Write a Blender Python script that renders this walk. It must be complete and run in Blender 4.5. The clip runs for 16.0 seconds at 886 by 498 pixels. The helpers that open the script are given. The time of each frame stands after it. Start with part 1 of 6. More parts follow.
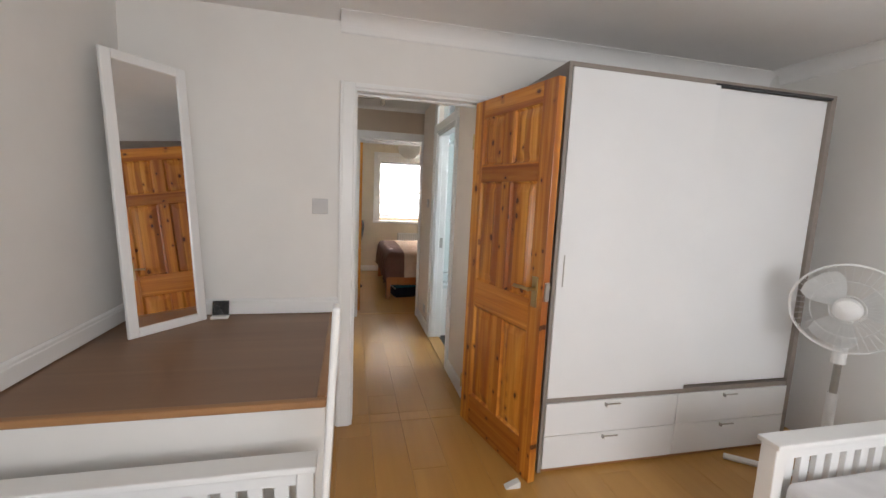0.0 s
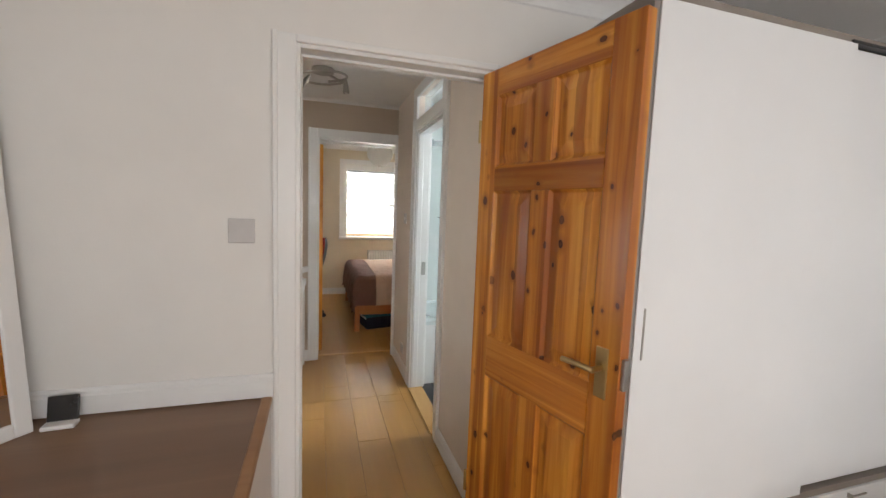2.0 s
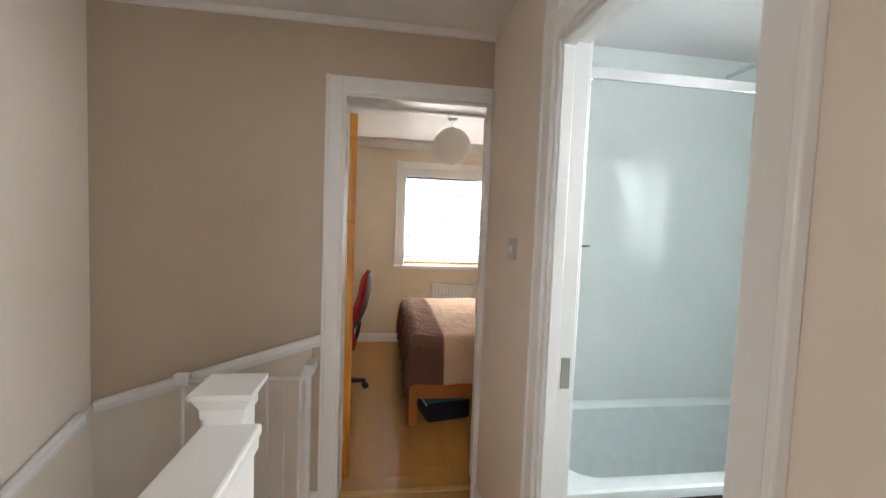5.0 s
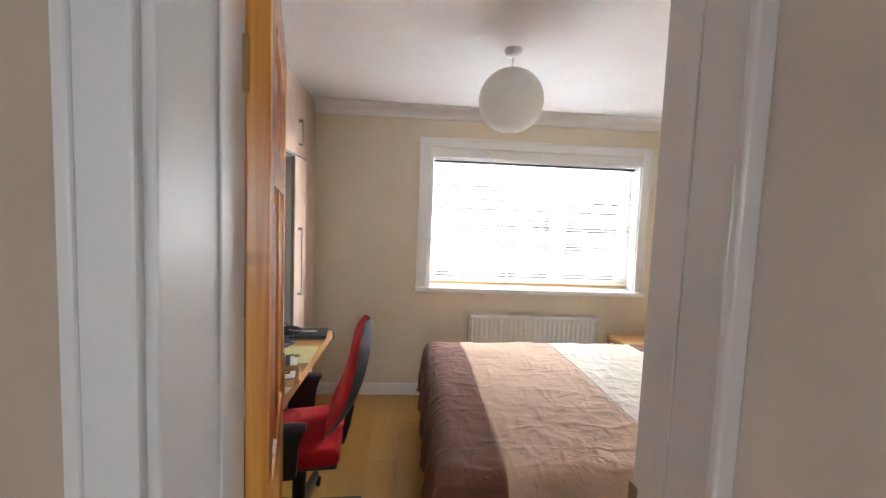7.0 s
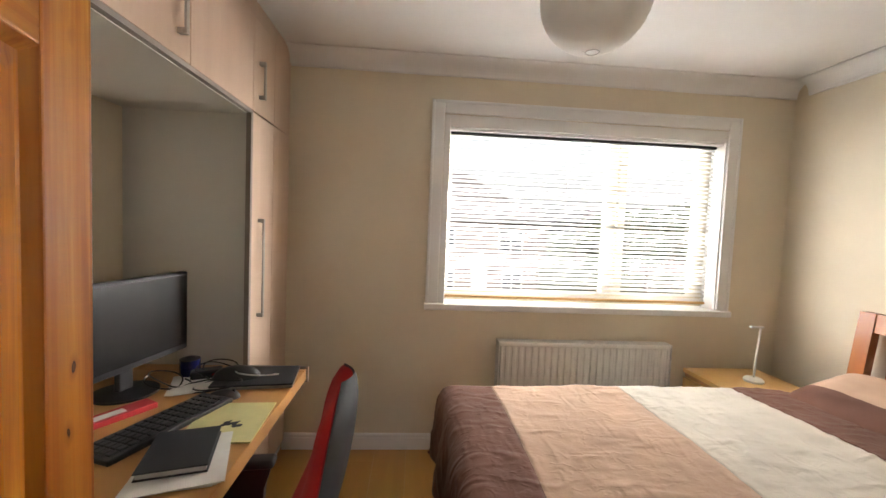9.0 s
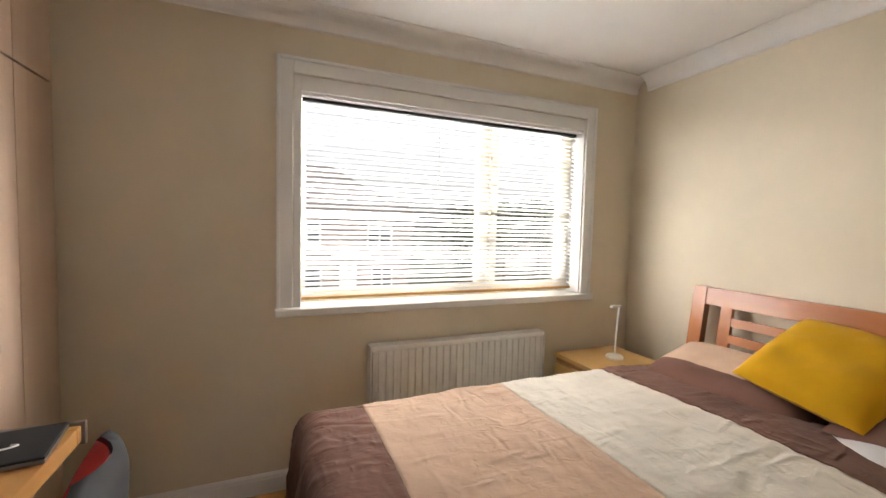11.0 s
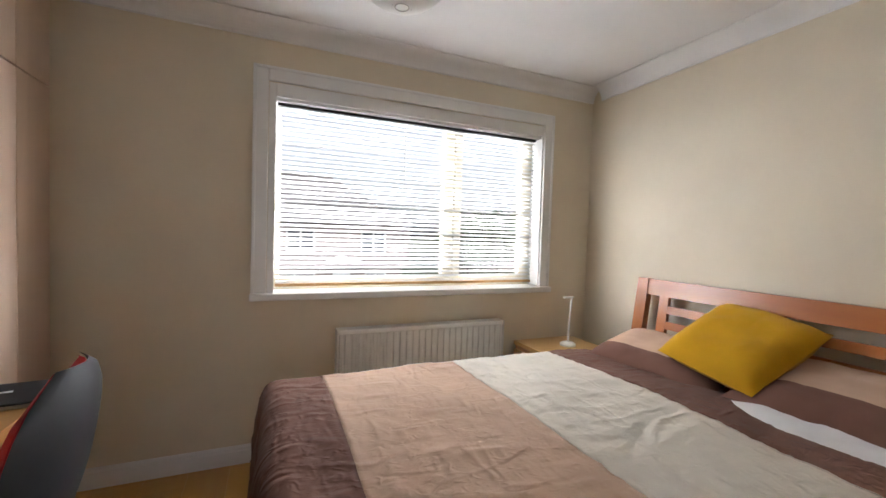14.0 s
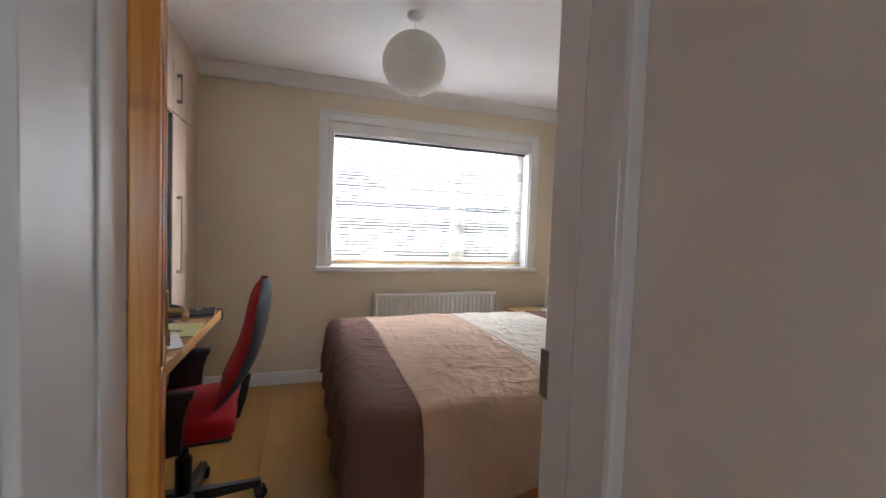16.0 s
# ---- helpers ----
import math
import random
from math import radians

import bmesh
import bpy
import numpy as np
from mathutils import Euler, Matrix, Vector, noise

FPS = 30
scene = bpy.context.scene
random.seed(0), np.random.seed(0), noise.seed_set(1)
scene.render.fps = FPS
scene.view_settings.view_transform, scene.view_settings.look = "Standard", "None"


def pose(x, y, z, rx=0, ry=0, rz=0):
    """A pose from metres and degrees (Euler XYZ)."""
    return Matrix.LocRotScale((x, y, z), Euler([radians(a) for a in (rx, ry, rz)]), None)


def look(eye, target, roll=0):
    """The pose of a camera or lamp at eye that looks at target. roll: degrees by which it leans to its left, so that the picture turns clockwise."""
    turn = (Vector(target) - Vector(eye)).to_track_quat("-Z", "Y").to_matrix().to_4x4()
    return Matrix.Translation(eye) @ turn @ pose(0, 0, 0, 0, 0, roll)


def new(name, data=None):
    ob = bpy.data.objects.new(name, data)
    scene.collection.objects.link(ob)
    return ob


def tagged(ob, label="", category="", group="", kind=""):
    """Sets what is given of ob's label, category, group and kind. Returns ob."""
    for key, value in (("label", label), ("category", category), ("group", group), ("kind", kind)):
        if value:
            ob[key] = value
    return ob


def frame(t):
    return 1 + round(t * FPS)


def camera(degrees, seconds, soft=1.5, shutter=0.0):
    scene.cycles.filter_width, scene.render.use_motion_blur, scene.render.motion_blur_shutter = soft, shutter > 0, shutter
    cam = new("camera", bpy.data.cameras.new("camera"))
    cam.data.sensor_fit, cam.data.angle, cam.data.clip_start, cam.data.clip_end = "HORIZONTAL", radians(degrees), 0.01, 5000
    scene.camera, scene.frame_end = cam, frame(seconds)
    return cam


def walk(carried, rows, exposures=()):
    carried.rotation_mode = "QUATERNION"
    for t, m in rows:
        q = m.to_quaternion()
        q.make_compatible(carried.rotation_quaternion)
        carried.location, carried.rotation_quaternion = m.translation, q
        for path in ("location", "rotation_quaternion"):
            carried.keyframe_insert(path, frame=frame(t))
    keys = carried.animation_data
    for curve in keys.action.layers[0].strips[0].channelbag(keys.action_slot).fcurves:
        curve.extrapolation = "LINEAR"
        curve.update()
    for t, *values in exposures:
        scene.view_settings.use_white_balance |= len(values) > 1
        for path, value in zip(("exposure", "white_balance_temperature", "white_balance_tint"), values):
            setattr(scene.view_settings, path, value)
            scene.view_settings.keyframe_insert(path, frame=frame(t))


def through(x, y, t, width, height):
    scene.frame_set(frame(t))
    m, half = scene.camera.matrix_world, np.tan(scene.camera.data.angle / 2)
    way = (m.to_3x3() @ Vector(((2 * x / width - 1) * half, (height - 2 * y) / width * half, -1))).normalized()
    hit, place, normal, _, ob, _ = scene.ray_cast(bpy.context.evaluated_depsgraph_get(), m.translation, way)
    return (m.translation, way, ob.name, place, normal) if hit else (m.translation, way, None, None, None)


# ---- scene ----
cam = camera(95.2, 16.0)
PATH = [
    (0, (-0.072, -0.121, 1.414), (0.381, 1.811, 1.161), 2.6),
    (0.5, (-0.079, -0.051, 1.405), (0.188, 1.916, 1.163), 2.6),
    (1, (-0.091, 0.09, 1.417), (0.265, 2.044, 1.181), 2.4),
    (1.5, (-0.033, 0.375, 1.424), (0.468, 2.298, 1.203), 2.2),
    (2, (0.021, 0.704, 1.434), (0.613, 2.604, 1.239), 2.1),
    (2.5, (0.034, 1.051, 1.437), (0.658, 2.944, 1.268), 2.0),
    (3, (0.12, 1.399, 1.451), (0.734, 3.296, 1.298), 2.0),
    (3.5, (0.166, 1.717, 1.442), (0.73, 3.631, 1.306), 1.9),
    (4, (0.177, 1.981, 1.424), (0.659, 3.918, 1.302), 2.1),
    (4.5, (0.233, 2.255, 1.409), (0.613, 4.215, 1.297), 2.2),
    (5, (0.224, 2.536, 1.425), (0.514, 4.512, 1.311), 2.2),
    (5.2, (0.22, 2.658, 1.441), (0.471, 4.639, 1.324), 2.1),
    (7.3, (0.326, 4.225, 1.511), (0.468, 6.214, 1.361), 2.4),
    (7.5, (0.328, 4.325, 1.507), (0.465, 6.315, 1.36), 2.5),
    (8, (0.303, 4.552, 1.473), (0.435, 6.543, 1.341), 2.4),
    (10.5, (0.254, 5.229, 1.369), (0.614, 7.194, 1.275), 1.9),
    (11, (0.343, 5.26, 1.365), (1.111, 7.103, 1.253), 1.4),
    (11.5, (0.391, 5.296, 1.317), (1.651, 6.845, 1.216), 0.4),
    (12, (0.49, 5.241, 1.287), (2.032, 6.509, 1.163), -0.5),
    (12.5, (0.518, 5.243, 1.265), (2.185, 6.342, 1.141), -0.5),
    (13, (0.605, 5.184, 1.284), (2.108, 6.499, 1.175), -0.1),
    (13.5, (0.532, 5.148, 1.27), (1.661, 6.797, 1.196), 1.0),
    (14, (0.449, 4.986, 1.287), (1.232, 6.825, 1.218), 1.8),
    (14.5, (0.383, 4.767, 1.31), (1.038, 6.655, 1.225), 2.0),
    (15, (0.314, 4.516, 1.332), (0.952, 6.409, 1.237), 2.1),
    (15.5, (0.279, 4.275, 1.312), (0.902, 6.174, 1.218), 2.1),
    (16, (0.283, 4.041, 1.257), (0.918, 5.936, 1.166), 2.1),
]
EXPOSURE = [(0, 0.85, 6200, 10), (1.5, 0.92, 6350, 10), (2.5, 0.8, 6400, 10), (3.5, 1.1, 6500, 12), (5.2, 1.08, 6500, 12), (7.3, 1.15, 5800, 12), (8.2, 0.85, 6400, 12), (10.5, 0.6, 6700, 12), (12.5, 0.22, 6100, 12), (14, 0.32, 6000, 12), (16, 0.5, 5700, 12)]
walk(cam, [(t, look(eye, target, roll)) for t, eye, target, roll in PATH], EXPOSURE)

# ---- world and light ----
world = bpy.data.worlds.new("overcast_sky")
scene.world = world
world.use_nodes = True
wn = world.node_tree
sky = wn.nodes.new("ShaderNodeTexSky")
sky.sky_type = "NISHITA"
sky.sun_disc = False
sky.sun_elevation = radians(38)
sky.sun_rotation = radians(200)
sky.air_density = 1.0
sky.dust_density = 4.0
wn.nodes["Background"].inputs["Strength"].default_value = 0.13
cloud = wn.nodes.new("ShaderNodeHueSaturation")
cloud.inputs["Saturation"].default_value = 0.2
wn.links.new(sky.outputs[0], cloud.inputs["Color"])
wn.links.new(cloud.outputs[0], wn.nodes["Background"].inputs[0])


def sun_lamp():
    d = bpy.data.lights.new("sun", "SUN")
    d.energy, d.angle, d.color = 0.5, radians(12), (1.0, 0.96, 0.9)
    ob = new("sun", d)
    ob.matrix_world = look((0, -20, 18), (0, 0, 0))


def area_lamp(name, eye, target, w, h, power, color):
    """An area lamp set at or outside an opening to stand in for daylight."""
    d = bpy.data.lights.new(name, "AREA")
    d.shape, d.size, d.size_y, d.energy, d.color = "RECTANGLE", w, h, power, color
    ob = new(name, d)
    ob.matrix_world = look(eye, target)


sun_lamp()
area_lamp("daylight_back_bedroom", (1.5, 9.6, 3.7), (0.5, 5.4, 1.25), 3.6, 1.5, 75, (1.0, 0.98, 0.95))
# Next four: fill lamps added outside the window, out of view, for daylight.
area_lamp("ground_fill_back_bedroom", (1.35, 8.15, 0.15), (1.0, 6.4, 2.2), 2.6, 0.8, 260, (1.0, 0.99, 0.98))
area_lamp("deep_fill_back_bedroom", (1.35, 9.6, 0.0), (1.3, 5.0, 1.9), 3.6, 0.8, 680, (1.0, 0.99, 0.97))
area_lamp("fill_lamp_west", (-1.1, 9.3, 1.6), (2.6, 5.4, 1.2), 1.4, 1.6, 80, (1.0, 0.98, 0.95))
area_lamp("fill_lamp_east", (4.8, 9.2, 1.6), (-0.5, 6.0, 1.2), 1.4, 1.6, 480, (1.0, 0.98, 0.95))
area_lamp("daylight_front_bedroom", (0.85, -1.78, 1.5), (0.6, 2.0, 1.2), 2.0, 1.15, 25, (1.0, 0.98, 0.96))
area_lamp("daylight_bathroom", (2.82, 2.92, 1.65), (0.8, 3.3, 1.0), 0.9, 1.0, 26, (0.95, 0.99, 1.0))
# Lamp added unseen at the stair foot to brighten the landing.
area_lamp("hall_fill_lamp", (-0.6, 1.16, -1.45), (-0.45, 4.3, 0.5), 0.75, 1.7, 700, (1.0, 0.95, 0.88))
# Lamp behind the added stair window, there to brighten the landing.
area_lamp("stair_fill_lamp", (-1.20, 2.60, 1.5), (0.7, 3.1, 1.0), 0.4, 1.0, 2.7, (1.0, 0.94, 0.86))

# ---- helpers for building ----
IN_WORLD = set()


def thing(name, m, label, category, group="", world_coords=True):
    """An Empty at the base of a thing. Its parts are given in world places, or in its own frame."""
    ob = new(name)
    ob.empty_display_size = 0.05
    ob.matrix_basis = m if isinstance(m, Matrix) else Matrix.Translation(m)
    if world_coords:
        IN_WORLD.add(ob.name)
    return tagged(ob, label, category, group)


def root_of(ob):
    while ob.parent:
        ob = ob.parent
    return ob


def part(name, bm, mats, parent=None, label="", smooth=False):
    """One bmesh as one mesh object under a thing or a part."""
    me = bpy.data.meshes.new(name)
    bmesh.ops.recalc_face_normals(bm, faces=bm.faces)
    bm.to_mesh(me)
    bm.free()
    for mt in (mats if isinstance(mats, (list, tuple)) else [mats]):
        me.materials.append(mt)
    if smooth:
        me.polygons.foreach_set("use_smooth", [True] * len(me.polygons))
        me.set_sharp_from_angle(angle=radians(40))
    ob = new(name, me)
    if parent:
        r = root_of(parent)
        if r.name in IN_WORLD:
            me.transform(r.matrix_basis.inverted())
        ob.parent = parent
    if label:
        ob["label"] = label
    return ob


def solo(name, bm, mats, label, category, group="", kind="", smooth=False):
    """A thing or a piece of the setting that is one mesh."""
    return tagged(part(name, bm, mats, None, "", smooth), label, category, group, kind)


def box(x0, y0, z0, x1, y1, z1, bevel=0.0, seg=2, bm=None, m=None):
    bm = bm or bmesh.new()
    t = Matrix.Translation(((x0 + x1) / 2, (y0 + y1) / 2, (z0 + z1) / 2)) @ Matrix.Diagonal((abs(x1 - x0), abs(y1 - y0), abs(z1 - z0), 1))
    vs = bmesh.ops.create_cube(bm, size=1, matrix=t)["verts"]
    if bevel:
        es = list({e for v in vs for e in v.link_edges})
        got = bmesh.ops.bevel(bm, geom=es, offset=bevel, segments=seg, affect="EDGES", profile=0.5)
        vs = list({v for f in got["faces"] for v in f.verts} | {v for v in vs if v.is_valid})
    if m:
        bmesh.ops.transform(bm, matrix=m, verts=vs)
    return bm


def tube(pts, r, n=10, bm=None, closed=False):
    """A round bar along a line of points."""
    bm = bm or bmesh.new()
    pts = [Vector(p) for p in pts]
    rings, side = [], None
    k = len(pts)
    for i, p in enumerate(pts):
        a = pts[(i - 1) % k] if closed or i else p
        b = pts[(i + 1) % k] if closed or i < k - 1 else p
        d = (b - a).normalized()
        if side is None:
            side = d.orthogonal().normalized()
        side = (side - d * side.dot(d)).normalized()
        up = d.cross(side)
        rings.append([bm.verts.new(p + (side * math.cos(u) + up * math.sin(u)) * r) for u in [2 * math.pi * j / n for j in range(n)]])
    for i in range(k if closed else k - 1):
        a, b = rings[i], rings[(i + 1) % k]
        for j in range(n):
            bm.faces.new((a[j], a[(j + 1) % n], b[(j + 1) % n], b[j]))
    if not closed:
        bm.faces.new(rings[0][::-1])
        bm.faces.new(rings[-1])
    return bm


def lathe(profile, n=24, bm=None, m=None):
    """A turned body from (radius, height) pairs about the z axis."""
    bm = bm or bmesh.new()
    rings = []
    for r, z in profile:
        if r < 1e-5:
            rings.append([bm.verts.new((0, 0, z))])
        else:
            rings.append([bm.verts.new((r * math.cos(2 * math.pi * j / n), r * math.sin(2 * math.pi * j / n), z)) for j in range(n)])
    for a, b in zip(rings, rings[1:]):
        for j in range(n):
            q = [a[j % len(a)], a[(j + 1) % len(a)], b[(j + 1) % len(b)], b[j % len(b)]]
            q = [v for i, v in enumerate(q) if v not in q[:i]]
            if len(q) > 2:
                bm.faces.new(q)
    for ring, flip in ((rings[0], True), (rings[-1], False)):
        if len(ring) > 2:
            bm.faces.new(ring[::-1] if flip else ring)
    if m:
        bmesh.ops.transform(bm, matrix=m, verts=[v for r in rings for v in r])
    return bm


def prism(outline, lo, hi, axis="y", bm=None):
    """An outline of pairs drawn out along an axis: (x, z) along y, (y, z) along x, (x, y) along z."""
    bm = bm or bmesh.new()
    put = {"y": lambda p, s: (p[0], s, p[1]), "x": lambda p, s: (s, p[0], p[1]), "z": lambda p, s: (p[0], p[1], s)}[axis]
    a = [bm.verts.new(put(p, lo)) for p in outline]
    b = [bm.verts.new(put(p, hi)) for p in outline]
    bm.faces.new(a)
    bm.faces.new(b[::-1])
    for i in range(len(a)):
        j = (i + 1) % len(a)
        bm.faces.new((a[i], b[i], b[j], a[j]))
    return bm


def wall_bm(axis, lo, hi, c0, c1, z0, z1, holes=()):
    """A wall along x or y between lo and hi, from c0 to c1 thick, with openings (a, b, bottom, top) through it."""
    bm = bmesh.new()
    cuts = sorted({lo, hi, *[v for h in holes for v in h[:2]]})
    zs = sorted({z0, z1, *[v for h in holes for v in h[2:]]})
    grid = {}
    for i, (a, b) in enumerate(zip(cuts, cuts[1:])):
        for j, (c, d) in enumerate(zip(zs, zs[1:])):
            grid[i, j] = not any(h[0] <= (a + b) / 2 <= h[1] and h[2] <= (c + d) / 2 <= h[3] for h in holes)

    def at(s, c, z):
        return (s, c, z) if axis == "x" else (c, s, z)
    for (i, j), solid in grid.items():
        if not solid:
            continue
        a, b, c, d = cuts[i], cuts[i + 1], zs[j], zs[j + 1]
        faces = [[at(a, c0, c), at(b, c0, c), at(b, c0, d), at(a, c0, d)], [at(a, c1, c), at(b, c1, c), at(b, c1, d), at(a, c1, d)]]
        if not grid.get((i - 1, j)):
            faces.append([at(a, c0, c), at(a, c1, c), at(a, c1, d), at(a, c0, d)])
        if not grid.get((i + 1, j)):
            faces.append([at(b, c0, c), at(b, c1, c), at(b, c1, d), at(b, c0, d)])
        if not grid.get((i, j - 1)):
            faces.append([at(a, c0, c), at(b, c0, c), at(b, c1, c), at(a, c1, c)])
        if not grid.get((i, j + 1)):
            faces.append([at(a, c0, d), at(b, c0, d), at(b, c1, d), at(a, c1, d)])
        for f in faces:
            bm.faces.new([bm.verts.new(p) for p in f])
    bmesh.ops.remove_doubles(bm, verts=bm.verts, dist=1e-4)
    return bm


# ---- materials ----
def base_mat(name, rough=0.5, metal=0.0, spec=0.5):
    mt = bpy.data.materials.new(name)
    mt.use_nodes = True
    b = mt.node_tree.nodes["Principled BSDF"]
    b.inputs["Roughness"].default_value = rough
    b.inputs["Metallic"].default_value = metal
    b.inputs["Specular IOR Level"].default_value = spec
    return mt, mt.node_tree, b


def node(nt, kind, **vals):
    n = nt.nodes.new(kind)
    for k, v in vals.items():
        n.inputs[k].default_value = v
    return n


def coords(nt, scale, rot=(0, 0, 0)):
    tc = nt.nodes.new("ShaderNodeTexCoord")
    mp = nt.nodes.new("ShaderNodeMapping")
    mp.inputs["Scale"].default_value = scale
    mp.inputs["Rotation"].default_value = rot
    nt.links.new(tc.outputs["Object"], mp.inputs["Vector"])
    return mp.outputs[0]


def ramp(nt, fac, stops):
    r = nt.nodes.new("ShaderNodeValToRGB")
    while len(r.color_ramp.elements) < len(stops):
        r.color_ramp.elements.new(0.5)
    for e, (p, c) in zip(r.color_ramp.elements, stops):
        e.position, e.color = p, (*c, 1)
    nt.links.new(fac, r.inputs[0])
    return r.outputs[0]


def mix(nt, fac, a, b, mode="MIX"):
    m = nt.nodes.new("ShaderNodeMix")
    m.data_type, m.blend_type = "RGBA", mode
    for sock, v in ((m.inputs[0], fac), (m.inputs[6], a), (m.inputs[7], b)):
        if isinstance(v, (int, float)):
            sock.default_value = v
        elif isinstance(v, tuple):
            sock.default_value = (*v, 1)
        else:
            nt.links.new(v, sock)
    return m.outputs[2]


def bump(nt, b, height, strength, dist):
    n = node(nt, "ShaderNodeBump", Strength=strength, Distance=dist)
    nt.links.new(height, n.inputs["Height"])
    nt.links.new(n.outputs[0], b.inputs["Normal"])


def paint(name, color, rough=0.55, vary=0.05, relief=0.12, grain=220.0, spec=0.4):
    """Painted plaster or wood: slight patchiness, roller texture."""
    mt, nt, b = base_mat(name, rough, 0, spec)
    big = node(nt, "ShaderNodeTexNoise", Scale=2.3, Detail=4.0, Roughness=0.6)
    nt.links.new(coords(nt, (1, 1, 1)), big.inputs["Vector"])
    dark = tuple(c * (1 - 1.6 * vary) for c in color)
    light = tuple(min(1, c * (1 + 0.4 * vary)) for c in color)
    nt.links.new(ramp(nt, big.outputs[0], [(0.3, dark), (0.7, light)]), b.inputs["Base Color"])
    fine = node(nt, "ShaderNodeTexNoise", Scale=grain, Detail=2.0)
    nt.links.new(coords(nt, (1, 1, 1)), fine.inputs["Vector"])
    bump(nt, b, fine.outputs[0], relief, 0.002)
    return mt


def wood(name, light, dark, along="z", rough=0.35, knots=0.0, scale=1.0, tone=0.0, coat=0.0):
    """Timber with grain along an axis; knots for pine; tone varies whole pieces."""
    mt, nt, b = base_mat(name, rough, 0, 0.5)
    sc = {"x": (0.9, 14, 14), "y": (14, 0.9, 14), "z": (14, 14, 0.9)}[along]
    co = coords(nt, tuple(s * scale for s in sc))
    if tone:
        info = nt.nodes.new("ShaderNodeObjectInfo")
        add = nt.nodes.new("ShaderNodeVectorMath")
        add.operation = "MULTIPLY_ADD"
        nt.links.new(info.outputs["Random"], add.inputs[0])
        add.inputs[1].default_value = (37, 61, 53)
        nt.links.new(co, add.inputs[2])
        co = add.outputs[0]
    g = node(nt, "ShaderNodeTexNoise", Scale=1.2, Detail=6.0, Roughness=0.62, Distortion=0.5)
    nt.links.new(co, g.inputs["Vector"])
    col = ramp(nt, g.outputs[0], [(0.3, dark), (0.52, tuple((a + c) / 2 for a, c in zip(light, dark))), (0.68, light)])
    broad = node(nt, "ShaderNodeTexNoise", Scale=1.0, Detail=2.0)
    sb = {"x": (0.25, 5, 5), "y": (5, 0.25, 5), "z": (5, 5, 0.25)}[along]
    nt.links.new(coords(nt, tuple(s * scale for s in sb)), broad.inputs["Vector"])
    col = mix(nt, 0.45, col, ramp(nt, broad.outputs[0], [(0.35, dark), (0.65, light)]))
    if knots:
        v = node(nt, "ShaderNodeTexVoronoi", Scale=1.0, Randomness=1.0)
        v.voronoi_dimensions = "2D"
        kv = {"x": (4, 0, 9), "y": (11, 5, 0), "z": (9, 0, 4)}[along]
        kc = coords(nt, kv, (math.pi / 2, 0, 0))
        if tone:
            shift = nt.nodes.new("ShaderNodeVectorMath")
            shift.operation = "MULTIPLY_ADD"
            nt.links.new(info.outputs["Random"], shift.inputs[0])
            shift.inputs[1].default_value = (23, 41, 0)
            nt.links.new(kc, shift.inputs[2])
            kc = shift.outputs[0]
        nt.links.new(kc, v.inputs["Vector"])
        rim = ramp(nt, v.outputs["Distance"], [(0.0, (1, 1, 1)), (0.06, (0.95, 0.95, 0.95)), (0.105, (0.35, 0.35, 0.35)), (0.20, (0, 0, 0))])
        pick = ramp(nt, v.outputs["Color"], [(knots, (1, 1, 1)), (knots + 0.01, (0, 0, 0))])
        col = mix(nt, mix(nt, 1.0, rim, pick, "MULTIPLY"), col, (0.075, 0.018, 0.006))
    if tone:
        r = ramp(nt, info.outputs["Random"], [(0.0, (1 - tone,) * 3), (1.0, (1 + 0.0,) * 3)])
        col = mix(nt, 1.0, col, r, "MULTIPLY")
    nt.links.new(col, b.inputs["Base Color"])
    bump(nt, b, g.outputs[0], 0.12, 0.002)
    if coat:
        b.inputs["Coat Weight"].default_value = coat
        b.inputs["Coat Roughness"].default_value = 0.2
    return mt


